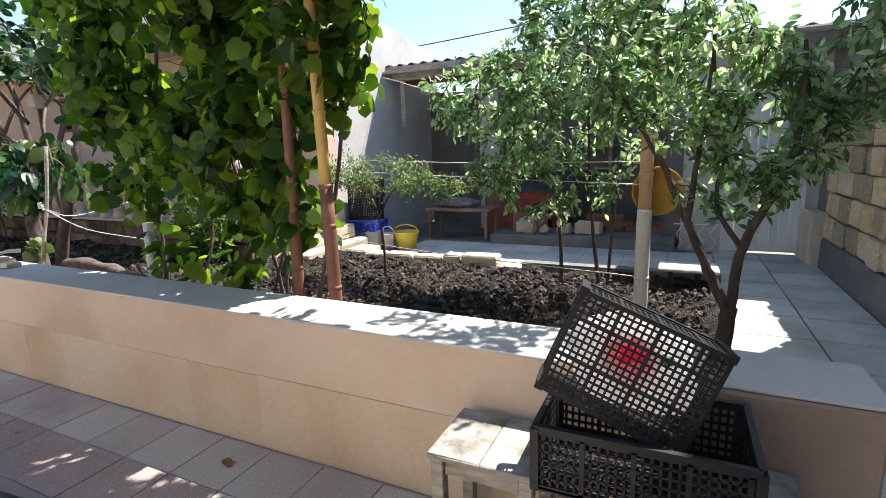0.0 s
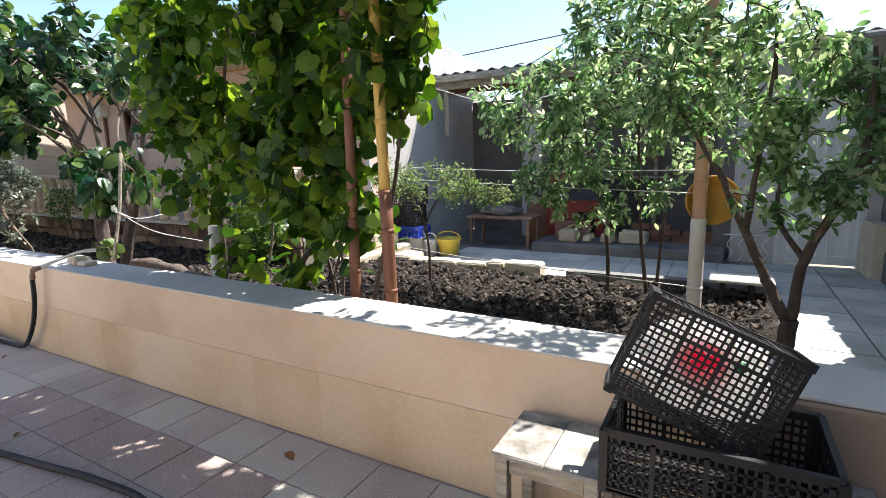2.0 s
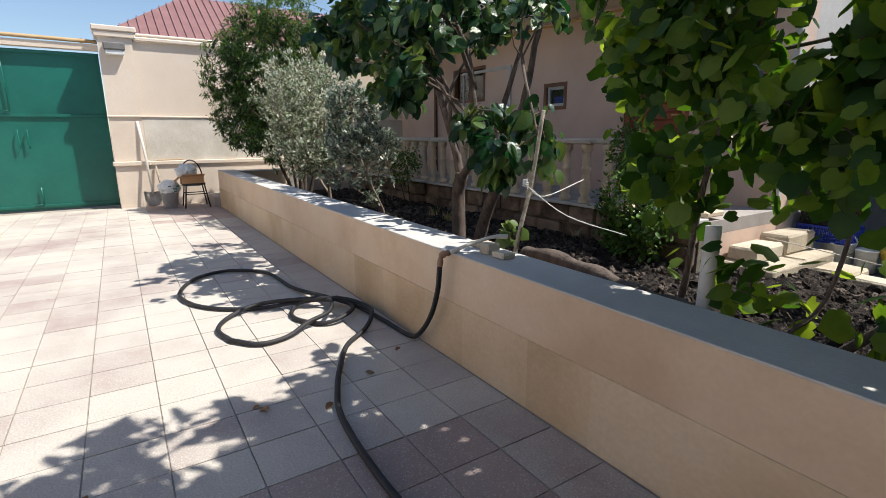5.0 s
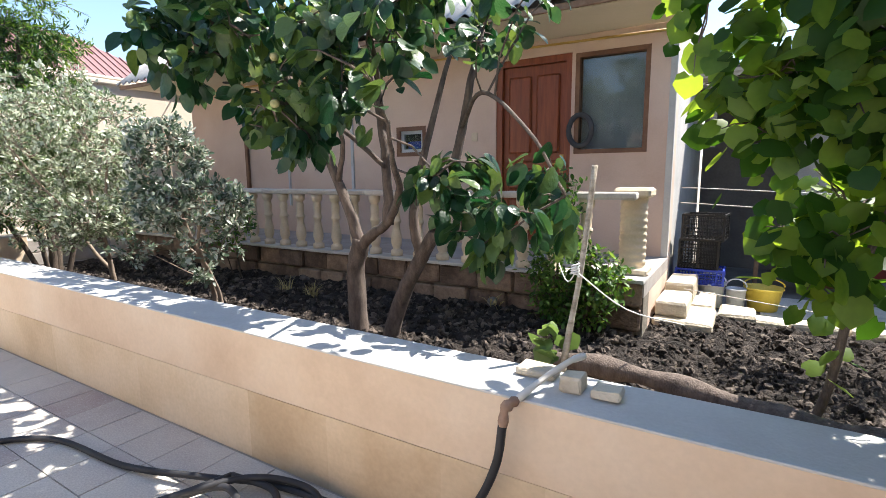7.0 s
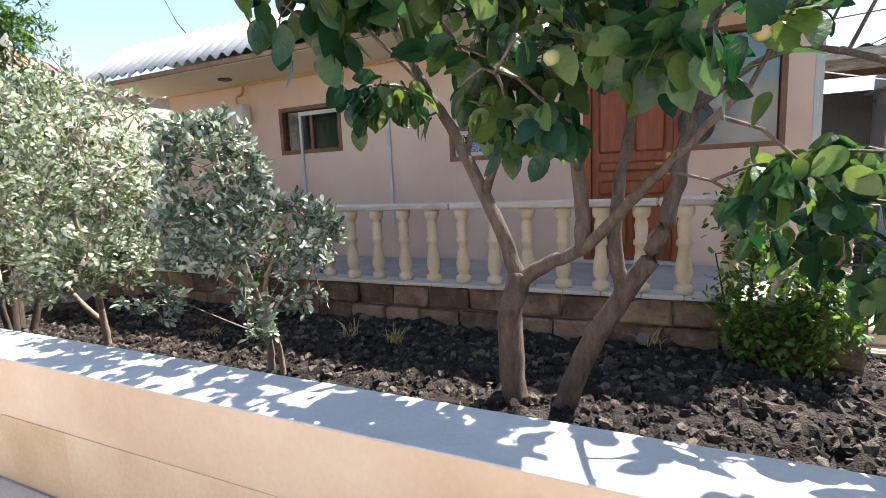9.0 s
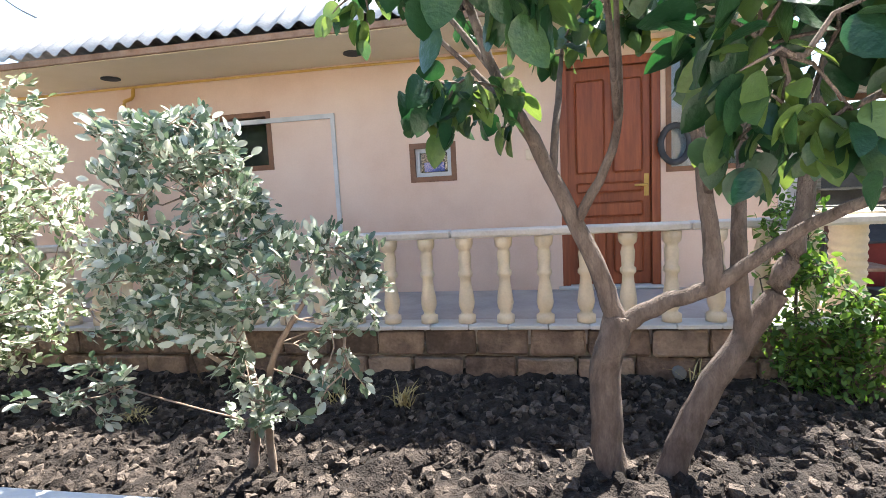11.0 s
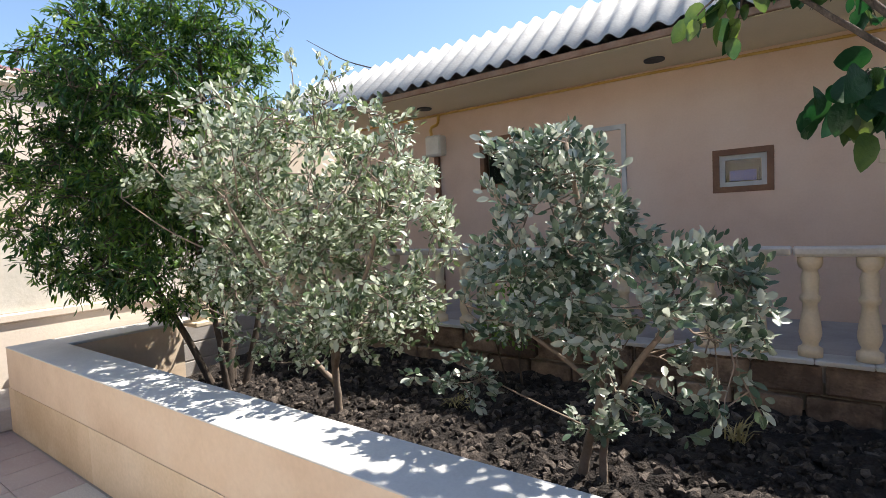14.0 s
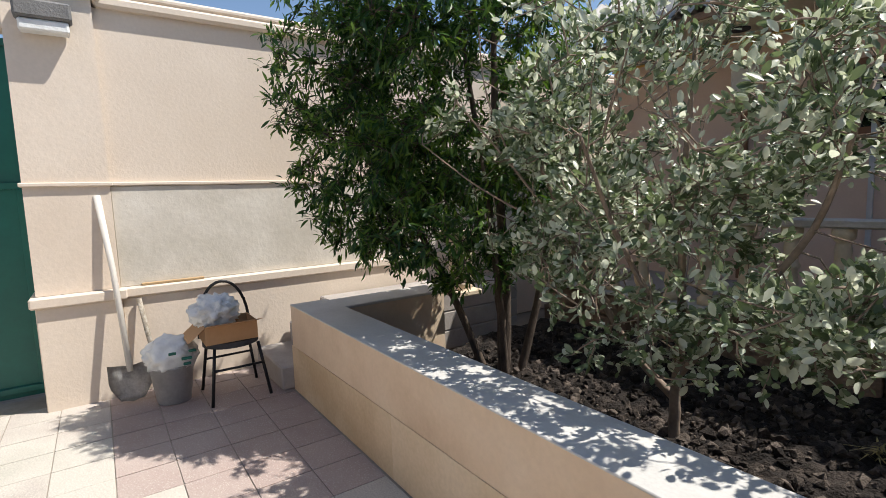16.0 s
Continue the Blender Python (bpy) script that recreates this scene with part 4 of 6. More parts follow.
# persimmon tree with two trunks
plant("persimmon_tree", "two-trunked persimmon tree with large drooping dark glossy leaves", "tree", (-5.95, 2.88, 0.1),
      [[(-6.06, 2.85, 0.05), (-6.09, 2.85, 0.6), (-6.03, 2.85, 0.93)], [(-6.03, 2.85, 0.88), (-6.15, 2.83, 1.22), (-6.38, 2.8, 1.71), (-6.51, 2.75, 1.95), (-6.7, 2.6, 2.5)],
       [(-6.03, 2.85, 0.88), (-5.86, 2.81, 0.99), (-5.66, 2.72, 1.09), (-5.46, 2.57, 1.30), (-5.3, 2.3, 1.46), (-5.1, 2.0, 1.65)],
       [(-5.68, 2.73, 1.06), (-5.7, 2.76, 1.4), (-5.78, 2.75, 1.96), (-5.9, 2.6, 2.4)],
       [(-5.86, 2.9, 0.05), (-5.67, 2.88, 0.55), (-5.43, 2.88, 0.95), (-5.31, 2.9, 1.25), (-5.22, 2.95, 1.7), (-5.1, 3.0, 2.3)], [(-5.5, 2.88, 0.8), (-5.55, 2.85, 1.13), (-5.5, 2.95, 1.6), (-5.4, 3.1, 2.2)], [(-6.3, 2.81, 1.55), (-6.25, 3.0, 1.95), (-6.2, 3.3, 2.3)],
       [(-6.2, 2.82, 1.35), (-6.05, 2.7, 1.7), (-6.1, 2.4, 2.2)], [(-5.75, 2.8, 1.7), (-5.5, 2.4, 2.1), (-5.2, 1.9, 2.3)], [(-5.22, 2.95, 1.7), (-4.9, 2.6, 1.85), (-4.5, 2.3, 1.6), (-4.28, 2.2, 1.3)],
       [(-5.7, 2.75, 1.45), (-5.8, 2.4, 1.7), (-5.85, 2.05, 1.8), (-5.8, 1.85, 1.75)], [(-6.38, 2.8, 1.71), (-6.6, 2.85, 2.0), (-6.9, 2.85, 2.3), (-7.1, 2.85, 2.5)], [(-6.5, 2.75, 1.95), (-6.75, 2.85, 2.3), (-7.0, 2.9, 2.6)], [(-6.6, 2.68, 2.2), (-6.75, 2.3, 2.42), (-6.8, 1.95, 2.4)], [(-6.05, 2.68, 1.75), (-6.15, 2.25, 2.05), (-6.25, 1.9, 2.3)]],
      [(0.074, 0.066), (0.046, 0.015), (0.044, 0.010), (0.040, 0.015), (0.066, 0.02), (0.042, 0.016), (0.02, 0.007), (0.024, 0.008), (0.024, 0.008), (0.016, 0.006), (0.018, 0.006), (0.017, 0.005), (0.016, 0.006), (0.014, 0.005), (0.015, 0.005)],
      [((-6.45, 1.8, 2.15), (0.28, 0.26, 0.25), 24), ((-6.2, 1.85, 2.25), (0.42, 0.32, 0.28), 26), ((-7.0, 2.4, 2.9), (0.6, 0.45, 0.22), 36), ((-6.4, 1.95, 2.75), (0.55, 0.4, 0.22), 30), ((-5.68, 2.02, 1.85), (0.36, 0.32, 0.36), 38), ((-5.45, 2.15, 2.25), (0.65, 0.45, 0.35), 28), ((-6.2, 2.4, 2.5), (0.7, 0.6, 0.32), 30), ((-4.95, 2.5, 2.35), (0.55, 0.5, 0.36), 20), ((-4.6, 2.3, 1.2), (0.4, 0.28, 0.26), 28),
       ((-5.8, 2.3, 2.9), (1.1, 0.8, 0.3), 34), ((-7.1, 2.85, 2.45), (0.3, 0.2, 0.2), 12), ((-6.65, 2.6, 1.82), (0.22, 0.18, 0.13), 11), ((-6.8, 2.8, 2.55), (0.35, 0.3, 0.22), 14), ((-4.85, 2.25, 1.4), (0.26, 0.18, 0.13), 9), ((-5.25, 1.85, 1.95), (0.36, 0.26, 0.28), 20), ((-6.2, 3.2, 2.45), (0.55, 0.3, 0.3), 24), ((-5.4, 3.2, 2.4), (0.5, 0.3, 0.25), 12)],
      M_BARK_GREY, L_PERS2, BROAD, (0.055, 0.145), 10, 11, tilt=0.6, twig_r=0.0045, droop=0.95, wild=0.55, span=0.55, cluster=0.04, singles=290, single_mat=L_PERS)

M_FRUIT = material("unripe persimmon", [(0.30, 0.30, 0.12), (0.46, 0.40, 0.22)], 0.45, 12, 60, 0.05, per="object", spread=0.5)
tree = bpy.data.objects["persimmon_tree"]
fr = random.Random(19)
fruit_me = mesh_of("fruit", lathe([(0.0, -0.022), (0.016, -0.019), (0.024, -0.004), (0.021, 0.012), (0.010, 0.019), (0.0, 0.017)], 12), M_FRUIT)
for c in ((-5.7, 1.85, 2.0), (-5.35, 1.8, 1.95), (-5.5, 1.95, 2.2), (-5.1, 1.8, 1.75), (-6.2, 1.75, 2.1), (-6.0, 1.9, 2.25), (-6.6, 1.75, 2.15), (-5.9, 2.1, 2.35), (-4.7, 2.2, 1.25), (-5.3, 2.0, 2.35), (-6.3, 2.1, 2.4), (-5.6, 1.75, 1.75)):
    o = new("fruit", fruit_me)
    o.parent = tree
    o.matrix_basis = Matrix.Translation(Vector(c) - tree.location) @ pose(0, 0, 0, fr.uniform(-30, 30), fr.uniform(-30, 30), 0)

# feijoa bushes
plant("feijoa_bush", "small feijoa bush with grey-green oval leaves", "bush", (-7.78, 2.82, 0.1),
      [[(-7.86, 2.84, 0.05), (-7.78, 2.78, 0.35), (-7.65, 2.6, 0.7), (-7.6, 2.4, 1.2), (-7.7, 2.4, 1.8)], [(-7.72, 2.82, 0.05), (-7.70, 2.78, 0.35), (-7.5, 2.5, 0.8), (-7.25, 2.4, 1.15)],
       [(-7.65, 2.6, 0.7), (-7.9, 2.45, 0.95), (-8.2, 2.35, 1.1)], [(-7.7, 2.7, 0.45), (-7.95, 2.52, 0.62), (-8.25, 2.36, 0.8)]],
      [(0.028, 0.01), (0.024, 0.009), (0.011, 0.005), (0.0055, 0.003)],
      [((-7.76, 2.45, 1.48), (0.30, 0.34, 0.42), 260), ((-7.38, 2.42, 1.15), (0.46, 0.40, 0.28), 210), ((-7.92, 2.45, 1.15), (0.34, 0.3, 0.32), 130), ((-7.3, 2.4, 0.85), (0.35, 0.35, 0.2), 40), ((-8.25, 2.35, 0.75), (0.32, 0.2, 0.13), 16), ((-7.7, 2.6, 0.55), (0.15, 0.15, 0.12), 12), ((-7.95, 2.45, 1.75), (0.2, 0.24, 0.2), 22)],
      M_BARK_PALE, L_FEIJ2, OVAL, (0.03, 0.06), 13, 21, face=(0.1, -0.45, 0.9), tilt=0.6, twig_r=0.0024, droop=-0.45, wild=0.6, gap=0.28, span=0.5, cluster=0.016, sag=-0.05)
plant("feijoa_bush", "broad feijoa bush with silvery grey-green leaves and bare pale twigs", "bush", (-9.62, 2.8, 0.1),
      [[(-9.64, 2.8, 0.05), (-9.62, 2.78, 0.4), (-9.55, 2.7, 0.75), (-9.5, 2.6, 1.3), (-9.4, 2.5, 2.1)], [(-9.63, 2.8, 0.35), (-9.85, 2.7, 0.62), (-10.1, 2.6, 1.1), (-10.3, 2.45, 1.7)],
       [(-9.6, 2.76, 0.5), (-9.3, 2.6, 0.85), (-8.95, 2.5, 1.3), (-8.8, 2.5, 1.8)], [(-9.56, 2.7, 0.7), (-9.6, 2.3, 1.2), (-9.6, 2.0, 1.7)], [(-9.85, 2.65, 0.75), (-10.15, 2.25, 1.5), (-10.45, 1.98, 2.0)], [(-10.05, 2.4, 1.25), (-10.3, 2.05, 1.5), (-10.55, 1.85, 1.75)], [(-10.2, 2.2, 1.6), (-10.3, 2.1, 2.0), (-10.35, 2.1, 2.35)]],
      [(0.032, 0.01), (0.024, 0.008), (0.022, 0.008), (0.018, 0.007), (0.010, 0.004), (0.007, 0.003), (0.006, 0.003)],
      [((-9.45, 2.5, 1.75), (0.95, 0.75, 0.6), 620), ((-9.3, 2.35, 1.15), (0.85, 0.6, 0.45), 420), ((-10.1, 2.4, 1.5), (0.5, 0.5, 0.55), 240), ((-8.8, 2.4, 1.35), (0.5, 0.5, 0.6), 220), ((-9.5, 2.2, 0.8), (0.5, 0.4, 0.18), 30), ((-9.6, 2.4, 2.25), (0.8, 0.6, 0.3), 70), ((-10.45, 1.95, 1.95), (0.2, 0.15, 0.2), 14)],
      M_BARK_PALE, L_FEIJ, OVAL, (0.026, 0.054), 14, 22, face=(0.1, -0.45, 0.9), tilt=0.6, twig_r=0.0026, droop=-0.5, wild=0.6, gap=0.36, span=0.55, cluster=0.016, sag=-0.05)

# dark pomegranate by the street wall
plant("pomegranate_tree", "tall dense pomegranate with narrow dark green leaves", "tree", (-11.1, 2.75, 0.1),
      [[(-10.9, 2.7, 0.05), (-10.85, 2.7, 0.8), (-10.8, 2.6, 1.8), (-10.8, 2.6, 3.0)], [(-11.0, 2.8, 0.05), (-11.1, 2.85, 0.8), (-11.2, 2.8, 1.7), (-11.3, 2.7, 2.7)],
       [(-10.8, 2.65, 0.05), (-10.7, 2.5, 0.9), (-10.6, 2.3, 1.7)], [(-11.05, 2.7, 0.05), (-11.2, 2.4, 0.9), (-11.4, 2.1, 1.6), (-11.5, 1.9, 2.2)], [(-10.85, 2.8, 0.05), (-10.75, 3.0, 1.0), (-10.6, 3.1, 2.4)]],
      [(0.05, 0.015), (0.045, 0.014), (0.03, 0.01), (0.032, 0.009), (0.035, 0.01)],
      [((-11.05, 2.5, 2.3), (0.85, 0.95, 1.05), 1150), ((-11.35, 2.0, 1.7), (0.6, 0.65, 0.7), 520), ((-11.0, 2.4, 1.3), (0.8, 0.8, 0.5), 560), ((-10.95, 2.6, 3.2), (0.85, 0.85, 0.5), 320), ((-11.45, 1.75, 2.3), (0.45, 0.5, 0.65), 230), ((-11.2, 2.2, 2.7), (0.7, 0.7, 0.6), 330)],
      M_BARK, L_POME, SLIM, (0.045, 0.09), 14, 31, twig_r=0.0022, droop=0.1, wild=0.8, gap=0.2, span=0.75, cluster=0.02)

# grape vine on the trellis
plant("grape_vine", "dense grape vine hanging over its trellis, backlit lobed leaves", "vine", (-2.9, 2.25, 0.05),
      [[(-2.95, 2.3, 0.0), (-2.7, 2.2, 0.35), (-2.3, 2.25, 0.9), (-2.0, 2.2, 1.7), (-1.7, 2.15, 2.4)], [(-3.5, 2.4, 0.0), (-3.3, 2.3, 0.5), (-3.2, 2.25, 1.2), (-2.9, 2.2, 2.2)],
       [(-1.9, 2.1, 0.0), (-1.86, 2.1, 1.0), (-1.8, 2.1, 2.5)], [(-2.5, 2.6, 0.0), (-2.45, 2.5, 0.6), (-2.7, 2.4, 1.5), (-2.6, 2.4, 2.5)], [(-3.7, 2.1, 2.2), (-2.5, 2.1, 2.35), (-1.4, 2.1, 2.35)], [(-3.6, 2.5, 1.6), (-2.5, 2.5, 1.7), (-1.5, 2.4, 1.7)], [(-2.6, 2.2, 2.6), (-1.9, 1.4, 2.85), (-0.8, 0.6, 2.9)], [(-2.25, 2.2, 0.0), (-2.05, 2.15, 0.4), (-2.02, 2.15, 1.0)], [(-2.35, 2.3, 0.0), (-2.2, 2.15, 0.3), (-2.15, 2.2, 0.6), (-1.95, 2.2, 1.1)], [(-1.72, 2.15, 0.0), (-1.8, 2.1, 0.35), (-1.7, 2.2, 1.0), (-1.6, 2.25, 1.7), (-1.5, 2.3, 2.6)], [(-3.0, 2.1, 0.0), (-2.75, 2.05, 0.5), (-2.65, 2.15, 0.7), (-2.6, 2.2, 1.2)]],
      [(0.022, 0.012), (0.02, 0.01), (0.014, 0.008), (0.014, 0.008), (0.012, 0.008), (0.009, 0.006), (0.01, 0.006), (0.013, 0.008), (0.011, 0.007), (0.015, 0.009), (0.012, 0.007)],
      [((-2.7, 2.15, 1.95), (0.93, 0.28, 0.75), 190), ((-1.95, 2.15, 2.0), (0.62, 0.38, 0.7), 160), ((-3.12, 2.2, 1.35), (0.5, 0.25, 0.5), 48), ((-3.5, 2.12, 2.0), (0.42, 0.18, 0.6), 58), ((-2.3, 2.15, 1.35), (0.6, 0.3, 0.4), 58), ((-2.7, 2.2, 0.75), (0.85, 0.25, 0.22), 14),
       ((-1.95, 2.1, 1.0), (0.3, 0.2, 0.35), 24), ((-2.5, 2.2, 2.7), (1.2, 0.5, 0.3), 100), ((-1.8, 1.5, 2.87), (1.7, 1.0, 0.1), 760), ((-0.9, 0.7, 2.92), (1.2, 0.65, 0.1), 230), ((-2.0, 0.9, 2.88), (0.9, 0.7, 0.1), 220), ((-0.7, 2.1, 2.86), (0.7, 0.6, 0.1), 180)],
      M_BARK_GREY, L_VINE, LOBED, (0.05, 0.11), 9, 41, tilt=0.7, twig_r=0.003, droop=0.9, wild=0.7, gap=0.22, span=0.8, cluster=0.06, face=(0.1, -0.5, 0.6))

# plum tree beside the path
plant("plum_tree", "young plum tree with dark forked trunk and narrow bright leaves", "tree", (0.27, 3.1, 0.03),
      [[(0.27, 3.1, 0.0), (0.30, 3.1, 0.4)], [(0.30, 3.1, 0.36), (0.20, 3.15, 0.55), (0.06, 3.2, 0.86), (-0.15, 3.3, 1.3), (-0.5, 3.5, 1.8)], [(0.30, 3.1, 0.38), (0.34, 3.1, 0.75), (0.48, 3.1, 1.09), (0.55, 3.15, 1.35), (0.55, 3.2, 1.8)],
       [(0.06, 3.2, 0.86), (0.1, 3.2, 1.3), (0.15, 3.3, 1.9)], [(0.34, 3.1, 0.72), (0.2, 3.2, 1.0), (0.3, 3.3, 1.5)], [(0.15, 3.3, 1.7), (0.1, 3.0, 2.1), (0.0, 2.6, 2.4)], [(0.5, 3.1, 1.15), (0.7, 3.15, 1.5), (0.85, 3.2, 1.8)]],
      [(0.05, 0.042), (0.034, 0.012), (0.03, 0.01), (0.02, 0.008), (0.018, 0.007), (0.010, 0.004), (0.012, 0.005)],
      [((-0.05, 3.3, 1.75), (0.55, 0.55, 0.5), 220), ((0.42, 3.2, 1.4), (0.38, 0.4, 0.4), 120), ((0.0, 2.7, 2.4), (0.5, 0.4, 0.3), 80), ((0.75, 3.15, 1.7), (0.34, 0.36, 0.42), 120), ((0.3, 3.2, 1.05), (0.3, 0.25, 0.2), 34), ((-0.55, 3.6, 1.9), (0.5, 0.5, 0.5), 120)],
      M_BARK, L_PLUM, LANCE, (0.045, 0.08), 12, 51, face=(0.1, -0.35, 0.9), tilt=0.6, twig_r=0.003, droop=0.3, wild=0.75, gap=0.3, span=0.7, cluster=0.025)
plant("plum_tree", "slender many-stemmed plum with dense leaves over the bed", "tree", (-0.75, 4.6, 0.03),
      [[(-0.95, 4.6, 0.0), (-0.97, 4.55, 0.6), (-1.1, 4.4, 1.3), (-1.2, 4.3, 2.0)], [(-0.62, 4.7, 0.0), (-0.68, 4.6, 0.6), (-0.7, 4.4, 1.4), (-0.7, 4.2, 2.3)], [(-0.55, 4.7, 0.0), (-0.5, 4.6, 0.7), (-0.4, 4.4, 1.5)]],
      [(0.02, 0.008), (0.02, 0.008), (0.016, 0.007)],
      [((-1.0, 4.3, 1.5), (0.6, 0.5, 0.5), 150), ((-0.8, 4.3, 2.2), (0.6, 0.55, 0.5), 160), ((-1.55, 4.1, 1.75), (0.5, 0.4, 0.35), 110), ((-1.35, 4.1, 1.15), (0.4, 0.35, 0.25), 50), ((-0.4, 3.9, 2.5), (0.8, 0.5, 0.4), 60), ((-0.9, 4.3, 0.95), (0.6, 0.4, 0.3), 55), ((-0.3, 4.3, 1.6), (0.4, 0.4, 0.5), 70)],
      M_BARK, L_PLUM, LANCE, (0.05, 0.085), 12, 52, face=(0.1, -0.35, 0.9), tilt=0.6, twig_r=0.003, droop=0.4, wild=0.75, gap=0.3, span=0.7, cluster=0.03)
plant("sapling", "thin acacia-like sapling with fine pale leaves", "sapling", (-2.65, 4.2, 0.03),
      [[(-2.65, 4.2, 0.0), (-2.66, 4.2, 0.5), (-2.75, 4.2, 0.85)], [(-2.7, 4.2, 0.65), (-2.5, 4.2, 0.95), (-2.1, 4.2, 1.0)], [(-2.7, 4.2, 0.7), (-2.9, 4.2, 1.0), (-3.2, 4.2, 1.15)]],
      [(0.016, 0.009), (0.009, 0.004), (0.008, 0.004)],
      [((-2.6, 4.2, 1.1), (0.55, 0.4, 0.2), 110), ((-2.1, 4.2, 0.95), (0.4, 0.3, 0.13), 55), ((-3.0, 4.2, 1.15), (0.35, 0.3, 0.2), 55)],
      M_BARK, L_SAP, OVAL, (0.022, 0.042), 14, 53, twig_r=0.002, droop=0.2, wild=0.9, span=0.9, cluster=0.035)
plant("climbing_shrub", "leafy green shrub climbing the verandah corner", "shrub", (-4.75, 3.75, 0.15),
      [[(-4.8, 3.8, 0.1), (-4.85, 3.85, 0.7), (-4.8, 3.85, 1.3)], [(-4.65, 3.75, 0.1), (-4.55, 3.75, 0.5), (-4.5, 3.7, 0.75)], [(-4.9, 3.8, 0.1), (-5.05, 3.85, 0.9)]],
      [(0.012, 0.006), (0.01, 0.005), (0.009, 0.004)],
      [((-4.8, 3.78, 0.65), (0.26, 0.2, 0.42), 110), ((-4.5, 3.72, 0.6), (0.24, 0.2, 0.22), 80), ((-4.85, 3.86, 1.15), (0.2, 0.12, 0.32), 62), ((-4.7, 3.75, 0.35), (0.35, 0.2, 0.15), 60)],
      M_BARK, L_ROSE, OVAL, (0.035, 0.065), 9, 54, twig_r=0.002, droop=0.2, wild=0.9, span=0.9, cluster=0.04)
plant("climbing_shrub", "low leafy shrub in front of the verandah blocks", "shrub", (-8.6, 3.6, 0.15),
      [[(-8.6, 3.7, 0.1), (-8.6, 3.65, 0.6), (-8.5, 3.6, 0.9)], [(-8.7, 3.7, 0.1), (-8.8, 3.6, 0.7)]], [(0.01, 0.005), (0.009, 0.004)],
      [((-8.6, 3.6, 0.85), (0.35, 0.25, 0.3), 70)], M_BARK, L_ROSE, OVAL, (0.035, 0.06), 9, 55, twig_r=0.002, droop=0.2, wild=0.9, span=0.9, cluster=0.04)


# ---------------------------------------------------------------- things on the patio side
def bars(bm, a, b, r):
    a, b = Vector(a), Vector(b)
    d = (b - a).normalized()
    s = d.cross(Vector((0, 0, 1)) if abs(d.z) < 0.9 else Vector((1, 0, 0))).normalized()
    u = d.cross(s)
    q = [p + (s * i + u * j) * r for p in (a, b) for i, j in ((-1, -1), (1, -1), (1, 1), (-1, 1))]
    v = [bm.verts.new(p) for p in q]
    for f in ((0, 1, 2, 3), (7, 6, 5, 4), (0, 4, 5, 1), (1, 5, 6, 2), (2, 6, 7, 3), (3, 7, 4, 0)):
        bm.faces.new([v[i] for i in f])


def grid_panel(o, u, v, nu, nv, r):
    """A lattice of bars between o, o+u and o+v."""
    bm = bmesh.new()
    o, u, v = Vector(o), Vector(u), Vector(v)
    for i in range(nu + 1):
        bars(bm, o + u * i / nu, o + u * i / nu + v, r * (1.8 if i % 6 == 0 else 1))
    for j in range(nv + 1):
        bars(bm, o + v * j / nv, o + v * j / nv + u, r * (1.8 if j % 6 == 0 else 1))
    return bm


def crate(name, m, size, mat, label, group="", cell=0.02, bar=0.0034):
    """A ventilated plastic crate, corner at the origin of m, open towards +z."""
    l, w, h = size
    t = thing(name, m.translation, label, "crate", group)
    def add(pn, bm, lb=""):
        bm.transform(m)
        part(pn, bm, mat, t, lb)
    n, k, q = max(3, int(l / cell)), max(3, int(w / cell)), max(3, int(h * 0.8 / cell))
    add("bottom_lattice", grid_panel((0, 0, 0.004), (l, 0, 0), (0, w, 0), n, k, bar))
    for o, u in (((0, 0, 0.01), (l, 0, 0)), ((0, w, 0.01), (l, 0, 0)), ((0, 0, 0.01), (0, w, 0)), ((l, 0, 0.01), (0, w, 0))):
        add("side_lattice", grid_panel(o, u, (0, 0, h - 0.02), n if u[0] else k, q, bar))
    bm = bmesh.new()
    for a, b in (((0, 0), (l, 0)), ((l, 0), (l, w)), ((l, w), (0, w)), ((0, w), (0, 0))):
        bars(bm, (*a, h), (*b, h), 0.008)
        bars(bm, (*a, 0.004), (*b, 0.004), 0.006)
    add("rim", bm)
    for x in (0, l):
        for y in (0, w):
            bm = bmesh.new()
            bars(bm, (x, y, 0), (x, y, h), 0.011)
            add("corner_post", bm)
    return t


def stool(x0, x1, y0, y1, h, label, tilt=0.0):
    t = thing("wooden_stool", ((x0 + x1) / 2, (y0 + y1) / 2, 0), label, "stool", "stools by the parapet")
    n = 2
    for i in range(n):
        a, b = x0 + (x1 - x0) * i / n, x0 + (x1 - x0) * (i + 1) / n
        part("seat_board", soft_box(a + 0.001, b - 0.001, y0, y1, h - 0.02, h, 0.004, 0.0015, i + 5), M_PALEBOARD, t, "flaking pale paint on the board")
    for x in (x0 + 0.03, x1 - 0.03):
        for y in (y0 + 0.03, y1 - 0.03):
            part("leg", soft_box(x - 0.02, x + 0.02, y - 0.02, y + 0.02, 0, h - 0.021, 0.003), M_OLDWOOD, t)
    part("apron", soft_box(x0 + 0.052, x1 - 0.052, y0 + 0.02, y0 + 0.038, h - 0.075, h - 0.022, 0.003), M_OLDWOOD, t)
    part("apron", soft_box(x0 + 0.052, x1 - 0.052, y1 - 0.038, y1 - 0.02, h - 0.075, h - 0.022, 0.003), M_OLDWOOD, t)


